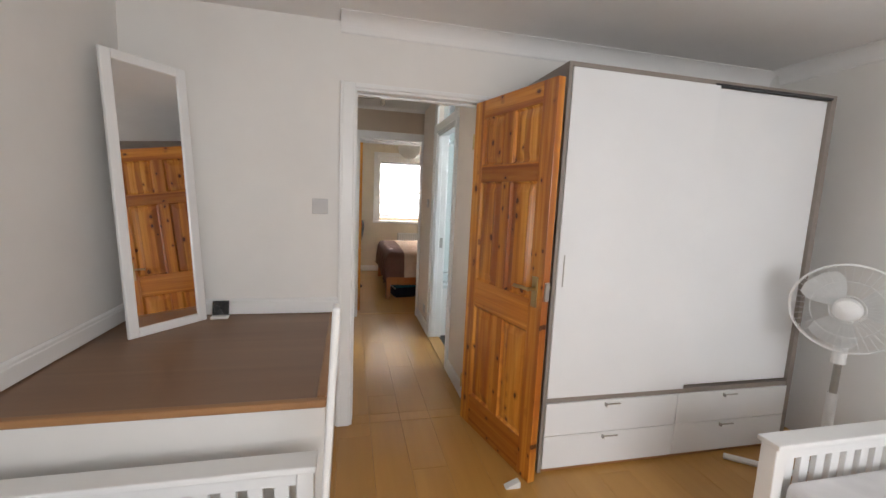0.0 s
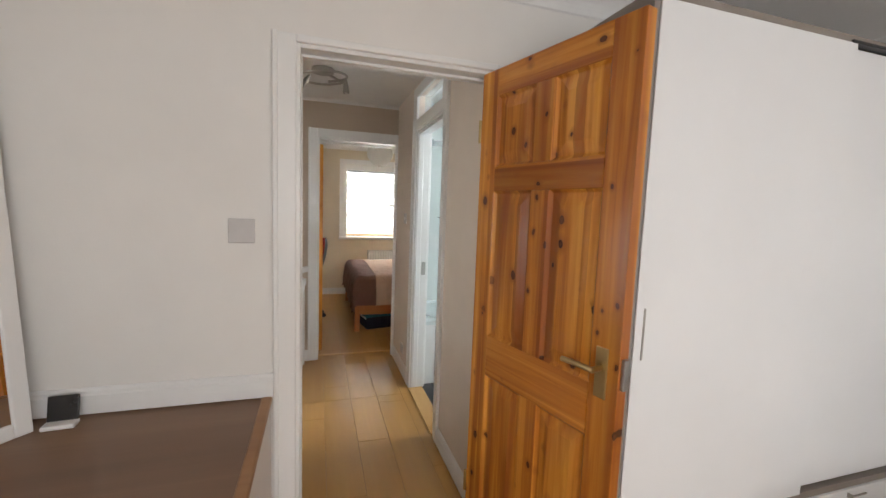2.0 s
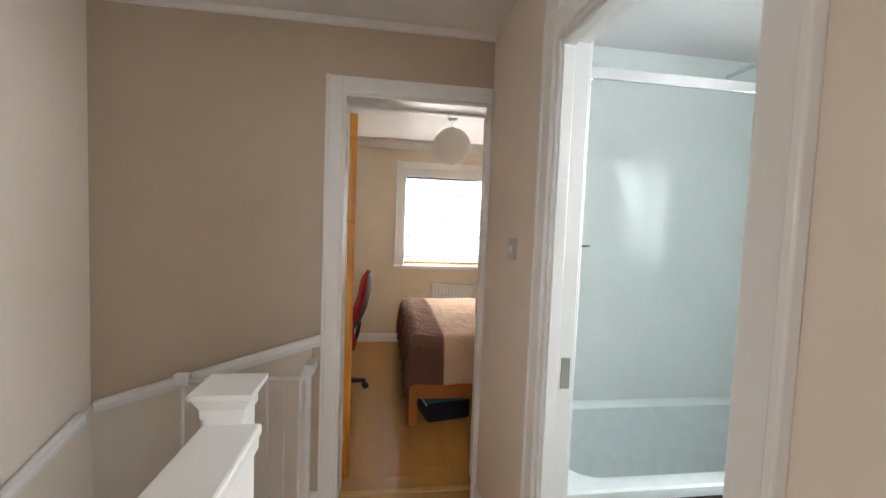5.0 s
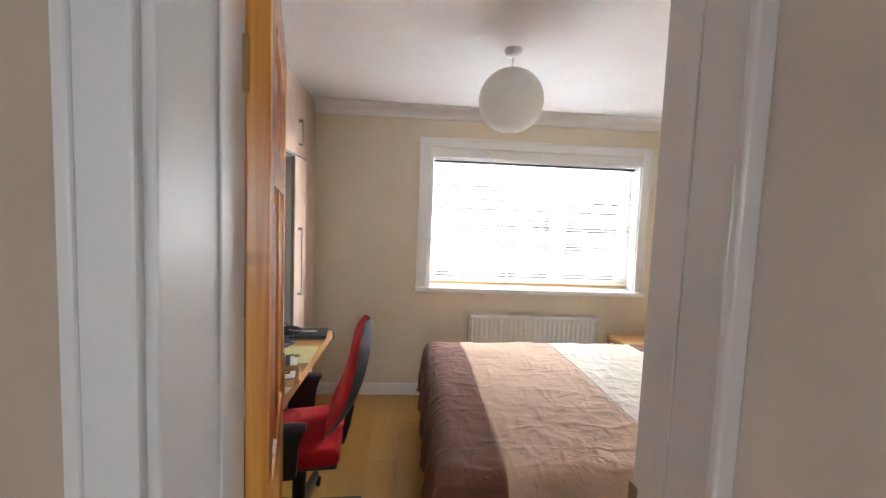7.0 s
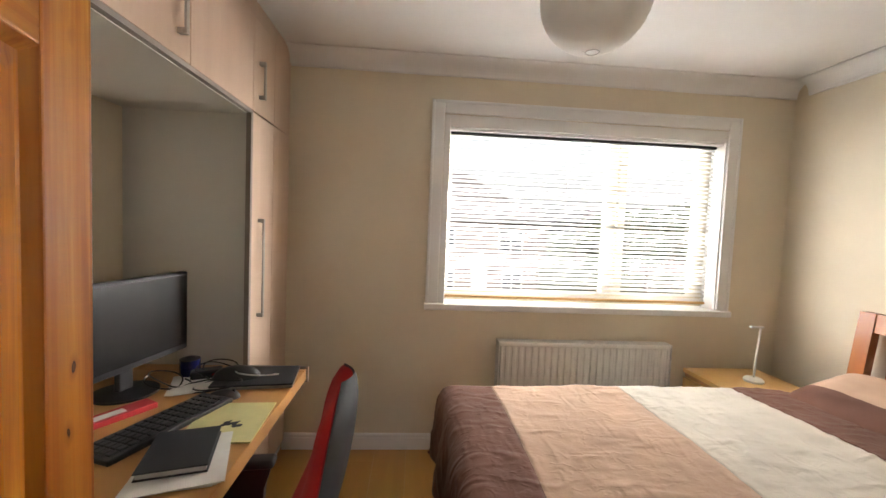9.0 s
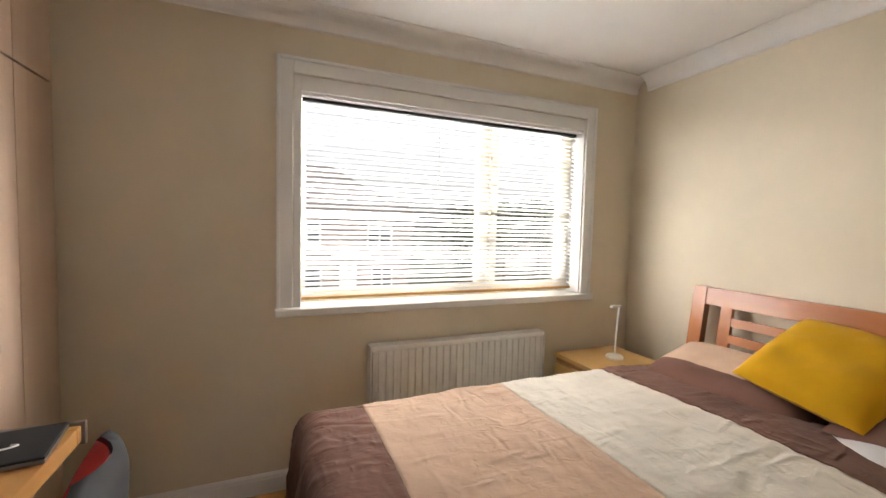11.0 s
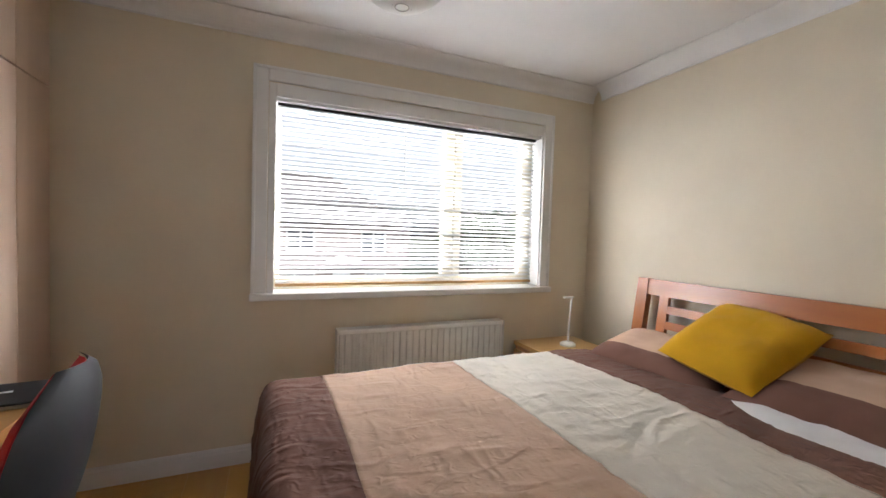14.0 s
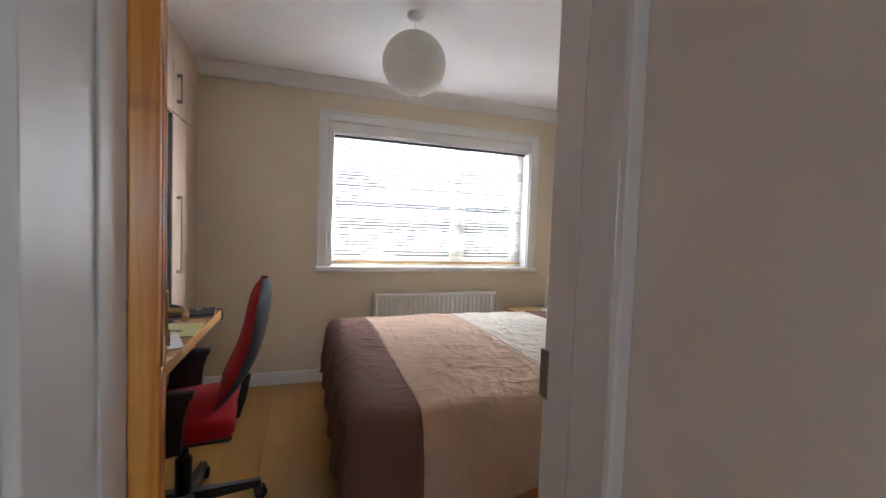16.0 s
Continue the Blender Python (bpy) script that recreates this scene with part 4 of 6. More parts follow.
def handrail(name, a, b, wall_dir, label):
    r = thing(name, ((a[0] + b[0]) / 2, (a[1] + b[1]) / 2, min(a[2], b[2])), label, "handrail")
    a, b = Vector(a), Vector(b)
    d = (b - a).normalized()
    w = Vector(wall_dir)
    up = w.cross(d).normalized()
    if up.z < 0:
        up = -up
    bm = bmesh.new()
    prof = [(-0.020, -0.024), (0.020, -0.024), (0.024, 0.0), (0.018, 0.020), (0.0, 0.026), (-0.018, 0.020), (-0.024, 0.0)]
    ends = [[bm.verts.new(p + w * (-0.024 + u) + up * v) for u, v in prof] for p in (a, b)]
    n = len(prof)
    for i in range(n):
        bm.faces.new((ends[0][i], ends[0][(i + 1) % n], ends[1][(i + 1) % n], ends[1][i]))
    bm.faces.new(ends[0][::-1])
    bm.faces.new(ends[1])
    part("rail", bm, GLOSS_WHITE, r)


def stair_gate():
    r = thing("stair_gate", (-0.38, 4.42, -0.1), "white metal stair gate folded open against the wall", "gate")
    y, x0, x1, zt, zb = 4.43, -0.64, -0.135, 0.70, -0.10
    part("top_bar", tube([(x0, y, zt), (x1, y, zt)], 0.010, 10), WHITE_PLASTIC, r, "", True)
    part("bottom_bar", tube([(x0, y, zb), (x1, y, zb)], 0.010, 10), WHITE_PLASTIC, r, "", True)
    for i in range(8):
        x = x0 + (x1 - x0) * i / 7
        part("bar", tube([(x, y, zb), (x, y, zt)], 0.010 if i in (0, 7) else 0.006, 8), WHITE_PLASTIC, r, "", True)
    part("hinge_post", tube([(-0.10, y, zb - 0.02), (-0.10, y, zt + 0.05)], 0.014, 10), WHITE_PLASTIC, r, "", True)
    part("hinge_block", box(-0.12, y - 0.02, zt + 0.02, -0.075, Y2, zt + 0.07, 0.005), WHITE_PLASTIC, r)
    part("hinge_block", box(-0.12, y - 0.02, zb - 0.02, -0.075, Y2, zb + 0.03, 0.005), WHITE_PLASTIC, r)
    part("hinge_arm", box(x1, y - 0.008, zt - 0.01, -0.10, y + 0.008, zt + 0.03, 0.003), WHITE_PLASTIC, r)
    part("latch", box(x0 - 0.03, y - 0.022, zt - 0.02, x0 + 0.03, y + 0.022, zt + 0.03, 0.006), WHITE_PLASTIC, r)


def spot_light():
    c = Vector((0.05, 3.70, C1))
    r = thing("ceiling_spotlight", (c.x, c.y, c.z), "chrome spiral ceiling light with two spot heads, switched off", "ceiling light")
    part("base", lathe([(0, 0), (0.075, 0), (0.078, -0.012), (0.07, -0.028), (0, -0.03)], 28, m=Matrix.Translation(c)), STEEL, r, "", True)
    pts = []
    for i in range(60):
        q = i / 59
        a = 0.4 + q * 2 * math.pi * 1.15
        pts.append((c.x + 0.16 * math.cos(a), c.y + 0.115 * math.sin(a), c.z - 0.055 - 0.02 * math.sin(q * 6)))
    part("spiral_arm", tube(pts, 0.008, 8), STEEL, r, "", True)
    part("stem", tube([(c.x - 0.01, c.y, c.z - 0.02), (c.x - 0.05, c.y - 0.06, c.z - 0.04), (c.x - 0.09, c.y - 0.095, c.z - 0.06)], 0.008, 8), STEEL, r, "", True)
    part("stem", tube([(c.x, c.y, c.z - 0.02), (c.x + 0.08, c.y + 0.06, c.z - 0.035), (c.x + 0.13, c.y + 0.07, c.z - 0.055)], 0.008, 8), STEEL, r, "", True)
    for (x, y), tilt in (((-0.085, -0.03), 35), ((0.145, -0.055), -4)):
        m = Matrix.Translation((c.x + x, c.y + y, c.z - 0.06)) @ Matrix.Rotation(radians(tilt), 4, "Y")
        h = part("spot_head", lathe([(0.004, 0.0), (0.010, -0.008), (0.014, -0.03), (0.021, -0.075), (0.021, -0.10), (0.017, -0.10), (0.012, -0.07)], 18, m=m), STEEL, r, "", True)
        part("bulb", lathe([(0, -0.082), (0.016, -0.084), (0.016, -0.094), (0, -0.104)], 16, m=m), CERAMIC, h, "unlit spot bulb", True)


# Unseen window, added so that its lamp can light the landing.
def added_stair_window():
    r = thing("window_4_added", (X0 - 0.04, 2.60, 1.0), "unseen narrow white framed window added to light the landing", "window")
    r["kind"] = "structure"
    for a, b in ((2.40, 2.44), (2.76, 2.80)):
        part("window_frame", box(X0 - 0.06, a, 1.0, X0 - 0.01, b, 2.0, 0.004), WHITE_PLASTIC, r)
    for a, b in ((1.0, 1.04), (1.96, 2.0)):
        part("window_frame", box(X0 - 0.058, 2.44, a, X0 - 0.012, 2.76, b, 0.004), WHITE_PLASTIC, r)
    p = part("pane", box(X0 - 0.037, 2.44, 1.04, X0 - 0.033, 2.76, 1.96), GLASS, r)
    p.visible_shadow = False


added_stair_window()
stairs()
half_wall()
handrail("handrail", (-0.058, Y2, 0.862), (-1.02, Y2, 0.566), (0, 1, 0), "white painted handrail sloping along the taupe wall")
handrail("handrail", (X0, 4.42, 0.548), (X0, 2.6, 0.03), (-1, 0, 0), "white painted handrail sloping down the stairwell wall")
structure("trim_stair_dado_west", prism([(2.372, -2.5), (Y2 - 0.001, -2.5), (Y2 - 0.001, 0.56), (2.372, -0.05)], X0 - 0.001, X0 + 0.006, "x"), DADO, "pale painted lower wall under the handrail", "dado")
structure("trim_stair_dado_end", prism([(X0 + 0.006, -2.5), (-0.19, -2.5), (-0.19, -0.012), (-0.105, -0.012), (-0.105, 0.84), (X0 + 0.006, 0.545)], Y2 - 0.006, Y2 + 0.001, "y"), DADO, "pale painted lower wall under the handrail", "dado")
stair_gate()
spot_light()
light_switch((0.735, 4.09, 1.345), 90 + 180, "small white light switch on the landing wall", 0.086, 2)
light_switch((0.735, 4.09, 0.21), 90 + 180, "white wall socket above the skirting", 0.086, 0)


# ---- bathroom ----
def bathtub():
    r = thing("bathtub", (1.7, 4.14, 0), "white acrylic bath with a dark front panel", "bath")
    x0, x1, y0, y1, z = 0.838, 2.545, 3.78, 4.497, 0.535
    bm = bmesh.new()

    def ring(inset, z, rad):
        a, b, c, d = x0 + inset, x1 - inset, y0 + inset, y1 - inset
        pts = []
        for cx, cy, s in ((b - rad, d - rad, 0), (a + rad, d - rad, 90), (a + rad, c + rad, 180), (b - rad, c + rad, 270)):
            for k in range(7):
                u = radians(s + 15 * k)
                pts.append(bm.verts.new((cx + rad * math.cos(u), cy + rad * math.sin(u), z)))
        return pts
    rings = [ring(0.0, z - 0.035, 0.01), ring(0, z - 0.006, 0.01), ring(0.006, z, 0.012), ring(0.07, z, 0.13), ring(0.082, z - 0.01, 0.14), ring(0.12, 0.25, 0.17), ring(0.16, 0.16, 0.19), ring(0.22, 0.13, 0.13)]
    for p, q in zip(rings, rings[1:]):
        for k in range(len(p)):
            bm.faces.new((p[k], p[(k + 1) % len(p)], q[(k + 1) % len(q)], q[k]))
    bm.faces.new(rings[-1])
    part("tub", bm, ACRYLIC, r, "", True)
    part("end_strip", box(x0, y0 + 0.012, 0, 0.945, y0 + 0.03, z - 0.034, 0.002), GLOSS_WHITE, r)
    part("front_panel", box(0.945, y0 + 0.018, 0.06, x1, y0 + 0.032, z - 0.05, 0.002), DARK_PANEL, r, "dark brown bath panel")
    part("plinth", box(0.945, y0 + 0.012, 0, x1, y0 + 0.03, 0.06, 0.002), GLOSS_WHITE, r)
    part("top_strip", box(0.945, y0 + 0.012, z - 0.05, x1, y0 + 0.03, z - 0.034, 0.001, 1), GLOSS_WHITE, r)


def shower_screen():
    r = thing("shower_screen", (1.7, 3.81, 0.535), "sliding glass shower screen hung from a chrome rail", "shower screen")
    part("rail", box(0.842, 3.80, 1.925, 2.545, 3.815, 1.962, 0.003), CHROME, r)
    part("rail_bracket", box(0.838, 3.785, 1.91, 0.875, 3.83, 1.975, 0.005), CHROME, r)
    for a, b, y in ((1.555, 2.16, 3.818), (1.72, 2.54, 3.794)):
        g = part("glass_pane", box(a, y - 0.003, 0.54, b, y + 0.003, 2.0), SCREEN_GLASS, r, "clear glass pane")
        g.visible_shadow = False
        part("roller", lathe([(0, 0), (0.022, 0), (0.022, 0.02), (0, 0.02)], 16, m=pose(a + 0.07, y - 0.012, 1.975, 90)), CHROME, g, "", True)
    part("knob", lathe([(0.010, 0), (0.027, 0.0), (0.027, 0.018), (0.014, 0.02), (0.012, 0.012)], 20, m=pose(1.60, 3.815, 1.275, 90)), CHROME, r, "round chrome knob", True)


def soap_shelf():
    r = thing("soap_shelf", (1.15, 4.45, 1.34), "chrome and glass soap holder on the bathroom wall", "soap holder")
    part("knob", lathe([(0, 0.05), (0.018, 0.048), (0.022, 0.03), (0.014, 0.0), (0, 0)], 18, m=pose(1.19, 4.50, 1.39, 90)), CHROME, r, "", True)
    part("dish", lathe([(0, 0), (0.05, 0.004), (0.065, 0.014), (0.062, 0.014), (0.05, 0.008), (0, 0.005)], 22, m=pose(1.18, 4.425, 1.345)), SCREEN_GLASS, r, "clear glass dish", True)
    part("arm", tube([(1.19, 4.47, 1.385), (1.185, 4.43, 1.355)], 0.006, 8), CHROME, r, "", True)


def shower_head():
    r = thing("overhead_shower", (2.0, 4.2, 2.2), "round chrome overhead shower on a wall arm", "shower head")
    part("arm", tube([(2.0, 4.497, 2.27), (2.0, 4.3, 2.27), (2.0, 4.2, 2.255)], 0.011, 10), CHROME, r, "", True)
    part("rose", lathe([(0, 0.02), (0.02, 0.02), (0.10, 0.008), (0.10, 0.0), (0, 0.0)], 28, m=pose(2.0, 4.2, 2.235)), CHROME, r, "", True)


def bath_window():
    r = thing("window_2", (2.65, 2.92, 1.1), "white framed bathroom window", "window")
    r["kind"] = "structure"
    for a, b in ((2.5, 2.55), (2.9, 2.95), (3.3, 3.35)):
        part("window_frame", box(2.66, a, 1.1, 2.71, b, 2.1, 0.004), WHITE_PLASTIC, r)
    for a, b in ((1.1, 1.15), (1.62, 1.66), (2.05, 2.1)):
        part("window_frame", box(2.66, 2.55, a, 2.71, 3.30, b, 0.004), WHITE_PLASTIC, r)
    p = part("pane", box(2.684, 2.55, 1.15, 2.688, 3.30, 2.05), GLASS, r)
    p.visible_shadow = False


bathtub()
shower_screen()
soap_shelf()
shower_head()
bath_window()


# ---- back bedroom: window and wall fittings ----
def back_window():
    r = thing("window_3", (1.34, YN, 0.9), "wide white framed window with a cream plastic casement", "window")
    r["kind"] = "structure"
    a0, a1, z0, zt = 0.349, 2.325, 0.936, 2.172
    for x in (a0, a1 - 0.078):
        part("architrave", box(x, YN - 0.018, z0, x + 0.078, YN + 0.001, zt, 0.005), GLOSS_WHITE, r)
    part("architrave", box(a0 + 0.078, YN - 0.018, zt - 0.078, a1 - 0.078, YN + 0.001, zt, 0.005), GLOSS_WHITE, r)
    for x in (a0, a1 - 0.018):
        part("bead", box(x, YN - 0.026, z0, x + 0.018, YN - 0.017, zt, 0.004), GLOSS_WHITE, r)
    part("bead", box(a0 + 0.018, YN - 0.026, zt - 0.018, a1 - 0.018, YN - 0.017, zt, 0.004), GLOSS_WHITE, r)
    part("window_sill", box(a0 - 0.006, YN - 0.045, 0.896, a1 + 0.010, YN + 0.19, 0.936, 0.008, 3), GLOSS_WHITE, r)
    w0, w1 = WIN[0], WIN[1]
    part("lining", box(w0 - 0.001, YN - 0.004, 0.936, w0 + 0.035, YN + 0.12, WIN[3] + 0.001, 0.003), GLOSS_WHITE, r)
    part("lining", box(w1 - 0.035, YN - 0.004, 0.936, w1 + 0.001, YN + 0.12, WIN[3] + 0.001, 0.003), GLOSS_WHITE, r)
    part("lining", box(w0 + 0.035, YN - 0.004, 2.018, w1 - 0.035, YN + 0.12, WIN[3] + 0.001, 0.003), GLOSS_WHITE, r)
    part("lining_step", box(w0 + 0.035, YN + 0.012, 2.002, w1 - 0.035, YN + 0.12, 2.018, 0.002), GLOSS_WHITE, r)
    y0, y1 = YN + 0.13, YN + 0.19
    for a, b in ((w0, w0 + 0.065), (1.535, 1.605), (w1 - 0.065, w1)):
        part("window_frame", box(a, y0, 0.936, b, y1, WIN[3], 0.005), CREAM_PVC, r)
    for a, b in ((0.936, 1.0), (WIN[3] - 0.065, WIN[3])):
        part("window_frame", box(w0 + 0.065, y0 + 0.002, a, w1 - 0.065, y1 - 0.002, b, 0.005), CREAM_PVC, r)
    s = part("casement", box(1.606, y0 - 0.02, 1.0, 1.66, y0 + 0.02, WIN[3] - 0.066, 0.005), CREAM_PVC, r)
    part("casement_side", box(w1 - 0.13, y0 - 0.02, 1.0, w1 - 0.066, y0 + 0.02, WIN[3] - 0.066, 0.005), CREAM_PVC, s)
    h = box(1.622, y0 - 0.035, 1.42, 1.645, y0 - 0.02, 1.50, 0.004)
    box(1.626, y0 - 0.05, 1.37, 1.642, y0 - 0.035, 1.49, 0.005, bm=h)
    part("window_handle", h, CREAM_PVC, s)
    for a, b in ((w0 + 0.065, 1.535), (1.605, w1 - 0.065)):
        g = part("pane", box(a, y0 + 0.028, 1.0, b, y0 + 0.033, WIN[3] - 0.066), GLASS, r)
        g.visible_shadow = False


def venetian_blind():
    x0, x1, y = 0.472, 2.215, YN + 0.062
    r = thing("venetian_blind", ((x0 + x1) / 2, y, 2.0), "lowered white venetian blind with half open slats", "blind")
    # Black on the rail stands in for the shadow under the window head.
    part("head_rail", box(x0, y - 0.016, 1.984, x1, y + 0.016, 2.001, 0.002), BLACK, r, "head rail coloured black for the shadow on it")
    part("bottom_rail", box(x0, y - 0.013, 0.962, x1, y + 0.013, 0.978, 0.004), BEECH, r, "pale wood bottom rail")
    bm = bmesh.new()
    rows = []
    for j in range(5):
        q = (j / 4 - 0.5) * 0.025
        c = 0.0022 * (1 - (2 * (j / 4) - 1) ** 2)
        t = radians(36)
        py, pz = q * math.cos(t) - c * math.sin(t), q * math.sin(t) + c * math.cos(t)
        rows.append([bm.verts.new((xx - (x0 + x1) / 2, py, pz)) for xx in (x0 + 0.003, x1 - 0.003)])
    for p, q in zip(rows, rows[1:]):
        bm.faces.new((p[0], p[1], q[1], q[0]))
    bmesh.ops.solidify(bm, geom=bm.faces[:], thickness=0.0006)
    me = bpy.data.meshes.new("slat")
    bm.to_mesh(me)
    bm.free()
    me.materials.append(SLAT)
    n = 37
    for i in range(n):
        s = new("slat", me)
        s.parent = r
        s.location = (0, 0, 0.990 - 2.0 + (1.972 - 0.990) * i / (n - 1))
        s.rotation_euler = (radians(random.uniform(-0.6, 0.6)), radians(random.uniform(-0.03, 0.03)), 0)
    for x in (x0 + 0.22, 1.05, x1 - 0.25):
        part("ladder_cord", tube([(x, y - 0.014, 0.97), (x, y - 0.014, 1.98)], 0.0009, 5), WHITE_PLASTIC, r)
    part("tilt_wand", tube([(x0 + 0.75, y - 0.02, 1.98), (x0 + 0.75, y - 0.024, 1.55)], 0.003, 6), WHITE_PLASTIC, r)


def radiator():
    x0, x1, z0, z1, y = 0.805, 1.909, 0.16, 0.724, YN - 0.012
    r = thing("radiator", ((x0 + x1) / 2, y, z0), "white ribbed panel radiator under the window", "radiator")
    out, n = [], 26
    yf = YN - 0.10
    w = (x1 - x0 - 0.03) / n
    for i in range(n):
        a = x0 + 0.015 + i * w
        out += [(a, yf), (a + w * 0.22, yf), (a + w * 0.34, yf + 0.006), (a + w * 0.66, yf + 0.006), (a + w * 0.78, yf)]
    out += [(x1 - 0.015, yf), (x1 - 0.015, yf + 0.025), (x0 + 0.015, yf + 0.025)]
    part("front_panel", prism(out, z0 + 0.03, z1 - 0.03, "z"), ENAMEL, r)
    part("front_edge", box(x0 + 0.006, yf - 0.002, z0, x1 - 0.006, yf + 0.02, z0 + 0.03, 0.006), ENAMEL, r)
    part("front_edge", box(x0 + 0.006, yf - 0.002, z1 - 0.03, x1 - 0.006, yf + 0.02, z1 - 0.004, 0.006), ENAMEL, r)
    part("back_panel", box(x0 + 0.01, YN - 0.035, z0, x1 - 0.01, YN - 0.02, z1 - 0.01, 0.004), ENAMEL, r)
    for a in (x0, x1 - 0.006):
        part("side_cover", box(a, yf - 0.004, z0 + 0.01, a + 0.006, YN - 0.018, z1, 0.002), ENAMEL, r)
    part("top_cover", box(x0 + 0.006, yf - 0.002, z1 - 0.006, x1 - 0.006, YN - 0.02, z1 - 0.001, 0.002), ENAMEL, r)
    for a in (x0 + 0.15, x1 - 0.2):
        part("bracket", box(a, YN - 0.022, z0 + 0.1, a + 0.04, YN, z1 - 0.1), STEEL, r)
    part("valve", tube([(x0 - 0.03, yf + 0.04, 0), (x0 - 0.03, yf + 0.04, z0 + 0.03), (x0, yf + 0.04, z0 + 0.03)], 0.008, 8), WHITE_PLASTIC, r)


def paper_lantern():
    c = Vector((0.808, 6.21, 2.146))
    R = 0.170
    r = thing("paper_lantern", (c.x, c.y, C2), "round white paper lantern hanging from the ceiling", "pendant lamp")
    prof = []
    n = 44
    for i in range(n + 1):
        a = -math.pi / 2 * 0.92 + math.pi * 0.92 * i / n
        prof.append((R * math.cos(a) * (1 + 0.006 * (1 if i % 2 else -1)), R * 0.98 * math.sin(a)))
    bm = bmesh.new()
    k = 40
    rings = [[bm.verts.new((c.x + q * math.cos(2 * math.pi * j / k), c.y + q * math.sin(2 * math.pi * j / k), c.z + z)) for j in range(k)] for q, z in prof]
    for p, q in zip(rings, rings[1:]):
        for j in range(k):
            bm.faces.new((p[j], p[(j + 1) % k], q[(j + 1) % k], q[j]))
    part("shade", bm, PAPER_SHADE, r, "ribbed rice paper shade", True)
    w = bmesh.new()
    for z in (-R * 0.972, R * 0.972):
        q = R * math.cos(math.pi / 2 * 0.92)
        tube([(c.x + q * math.cos(u), c.y + q * math.sin(u), c.z + z) for u in [2 * math.pi * i / 24 for i in range(24)]], 0.0016, 5, w, True)
    tube([(c.x - 0.03, c.y, c.z - R * 0.972), (c.x - 0.012, c.y, c.z), (c.x, c.y, c.z + 0.10)], 0.0014, 5, w)
    tube([(c.x + 0.03, c.y, c.z - R * 0.972), (c.x + 0.012, c.y, c.z), (c.x, c.y, c.z + 0.10)], 0.0014, 5, w)
    part("wire_frame", w, STEEL, r)
    part("bulb", lathe([(0, -0.05), (0.02, -0.045), (0.03, -0.02), (0.025, 0.01), (0.013, 0.04), (0.013, 0.08), (0, 0.08)], 18, m=Matrix.Translation((c.x, c.y, c.z + 0.03))), CERAMIC, r, "unlit bulb", True)
    part("cord", tube([(c.x, c.y, c.z + 0.09), (c.x, c.y, C2 - 0.02)], 0.003, 6), WHITE_PLASTIC, r)
    part("ceiling_rose", lathe([(0, 0), (0.045, 0), (0.045, -0.016), (0.03, -0.035), (0.01, -0.04), (0, -0.04)], 22, m=Matrix.Translation((c.x, c.y, C2))), WHITE_PLASTIC, r, "", True)


# ---- fitted cupboards and desk ----
CF = -0.49


def pull_handle(x, y, z0, z1, parent):
    bm = box(x, y - 0.009, z0, x + 0.030, y + 0.009, z0 + 0.018, 0.002)
    box(x, y - 0.009, z1 - 0.018, x + 0.030, y + 0.009, z1, 0.002, bm=bm)
    box(x + 0.022, y - 0.009, z0 + 0.018, x + 0.030, y + 0.009, z1 - 0.018, 0.002, bm=bm)
    part("handle", bm, STEEL, parent, "square brushed steel bar handle")


def cupboard(y0, y1, z0, z1, doors, label, name="cupboard"):
    """doors: (y from, y to, z from, z to, handle y, handle z from, to)."""
    r = thing(name, ((X0 + CF) / 2, (y0 + y1) / 2, z0), label, "cupboard", "fitted cupboards")
    part("side", box(X0 + 0.002, y0, z0, CF - 0.019, y0 + 0.018, z1), GREY_BOARD, r)
    part("side", box(X0 + 0.002, y1 - 0.018, z0, CF - 0.019, y1, z1), GREY_BOARD, r)
    part("top", box(X0 + 0.002, y0 + 0.018, z1 - 0.018, CF - 0.019, y1 - 0.018, z1), GREY_BOARD, r)
    part("bottom", box(X0 + 0.002, y0 + 0.018, z0, CF - 0.019, y1 - 0.018, z0 + 0.018), GREY_BOARD, r)
    for a, b, c, d, hy, h0, h1 in doors:
        p = part("door", box(CF - 0.018, a + 0.0015, c + 0.0015, CF, b - 0.0015, d - 0.0015, 0.0012, 1), WARD_ASH, r)
        if hy:
            pull_handle(CF, hy, h0, h1, p)
    return r


GREY_BOARD = paint("grey_white_board", (0.62, 0.61, 0.57), 0.5, 0.02, 0.02, 60)
cupboard(6.87, 7.415, 0.0, 2.33, [(6.87, 7.15, 0.06, 1.90, 6.955, 0.93, 1.41), (7.15, 7.415, 0.06, 1.90, 0, 0, 0), (6.87, 7.15, 1.905, 2.33, 6.945, 1.975, 2.15), (7.15, 7.415, 1.905, 2.33, 0, 0, 0)], "tall pale ash fitted cupboard beside the window wall")
cupboard(4.80, 5.44, 0.0, 2.33, [(4.80, 5.09, 0.06, 1.90, 0, 0, 0), (5.09, 5.44, 0.06, 1.90, 5.36, 0.93, 1.41), (4.80, 5.09, 1.905, 2.33, 0, 0, 0), (5.09, 5.44, 1.905, 2.33, 5.36, 1.975, 2.15)], "tall pale ash fitted cupboard behind the open door")
cupboard(5.441, 6.869, 1.885, 2.33, [(5.442, 5.895, 1.905, 2.33, 5.82, 1.975, 2.15), (5.895, 6.35, 1.905, 2.33, 6.28, 1.975, 2.15), (6.35, 6.87, 1.905, 2.33, 0, 0, 0)], "pale ash bridging cupboards over the desk niche", "bridging_cupboard")
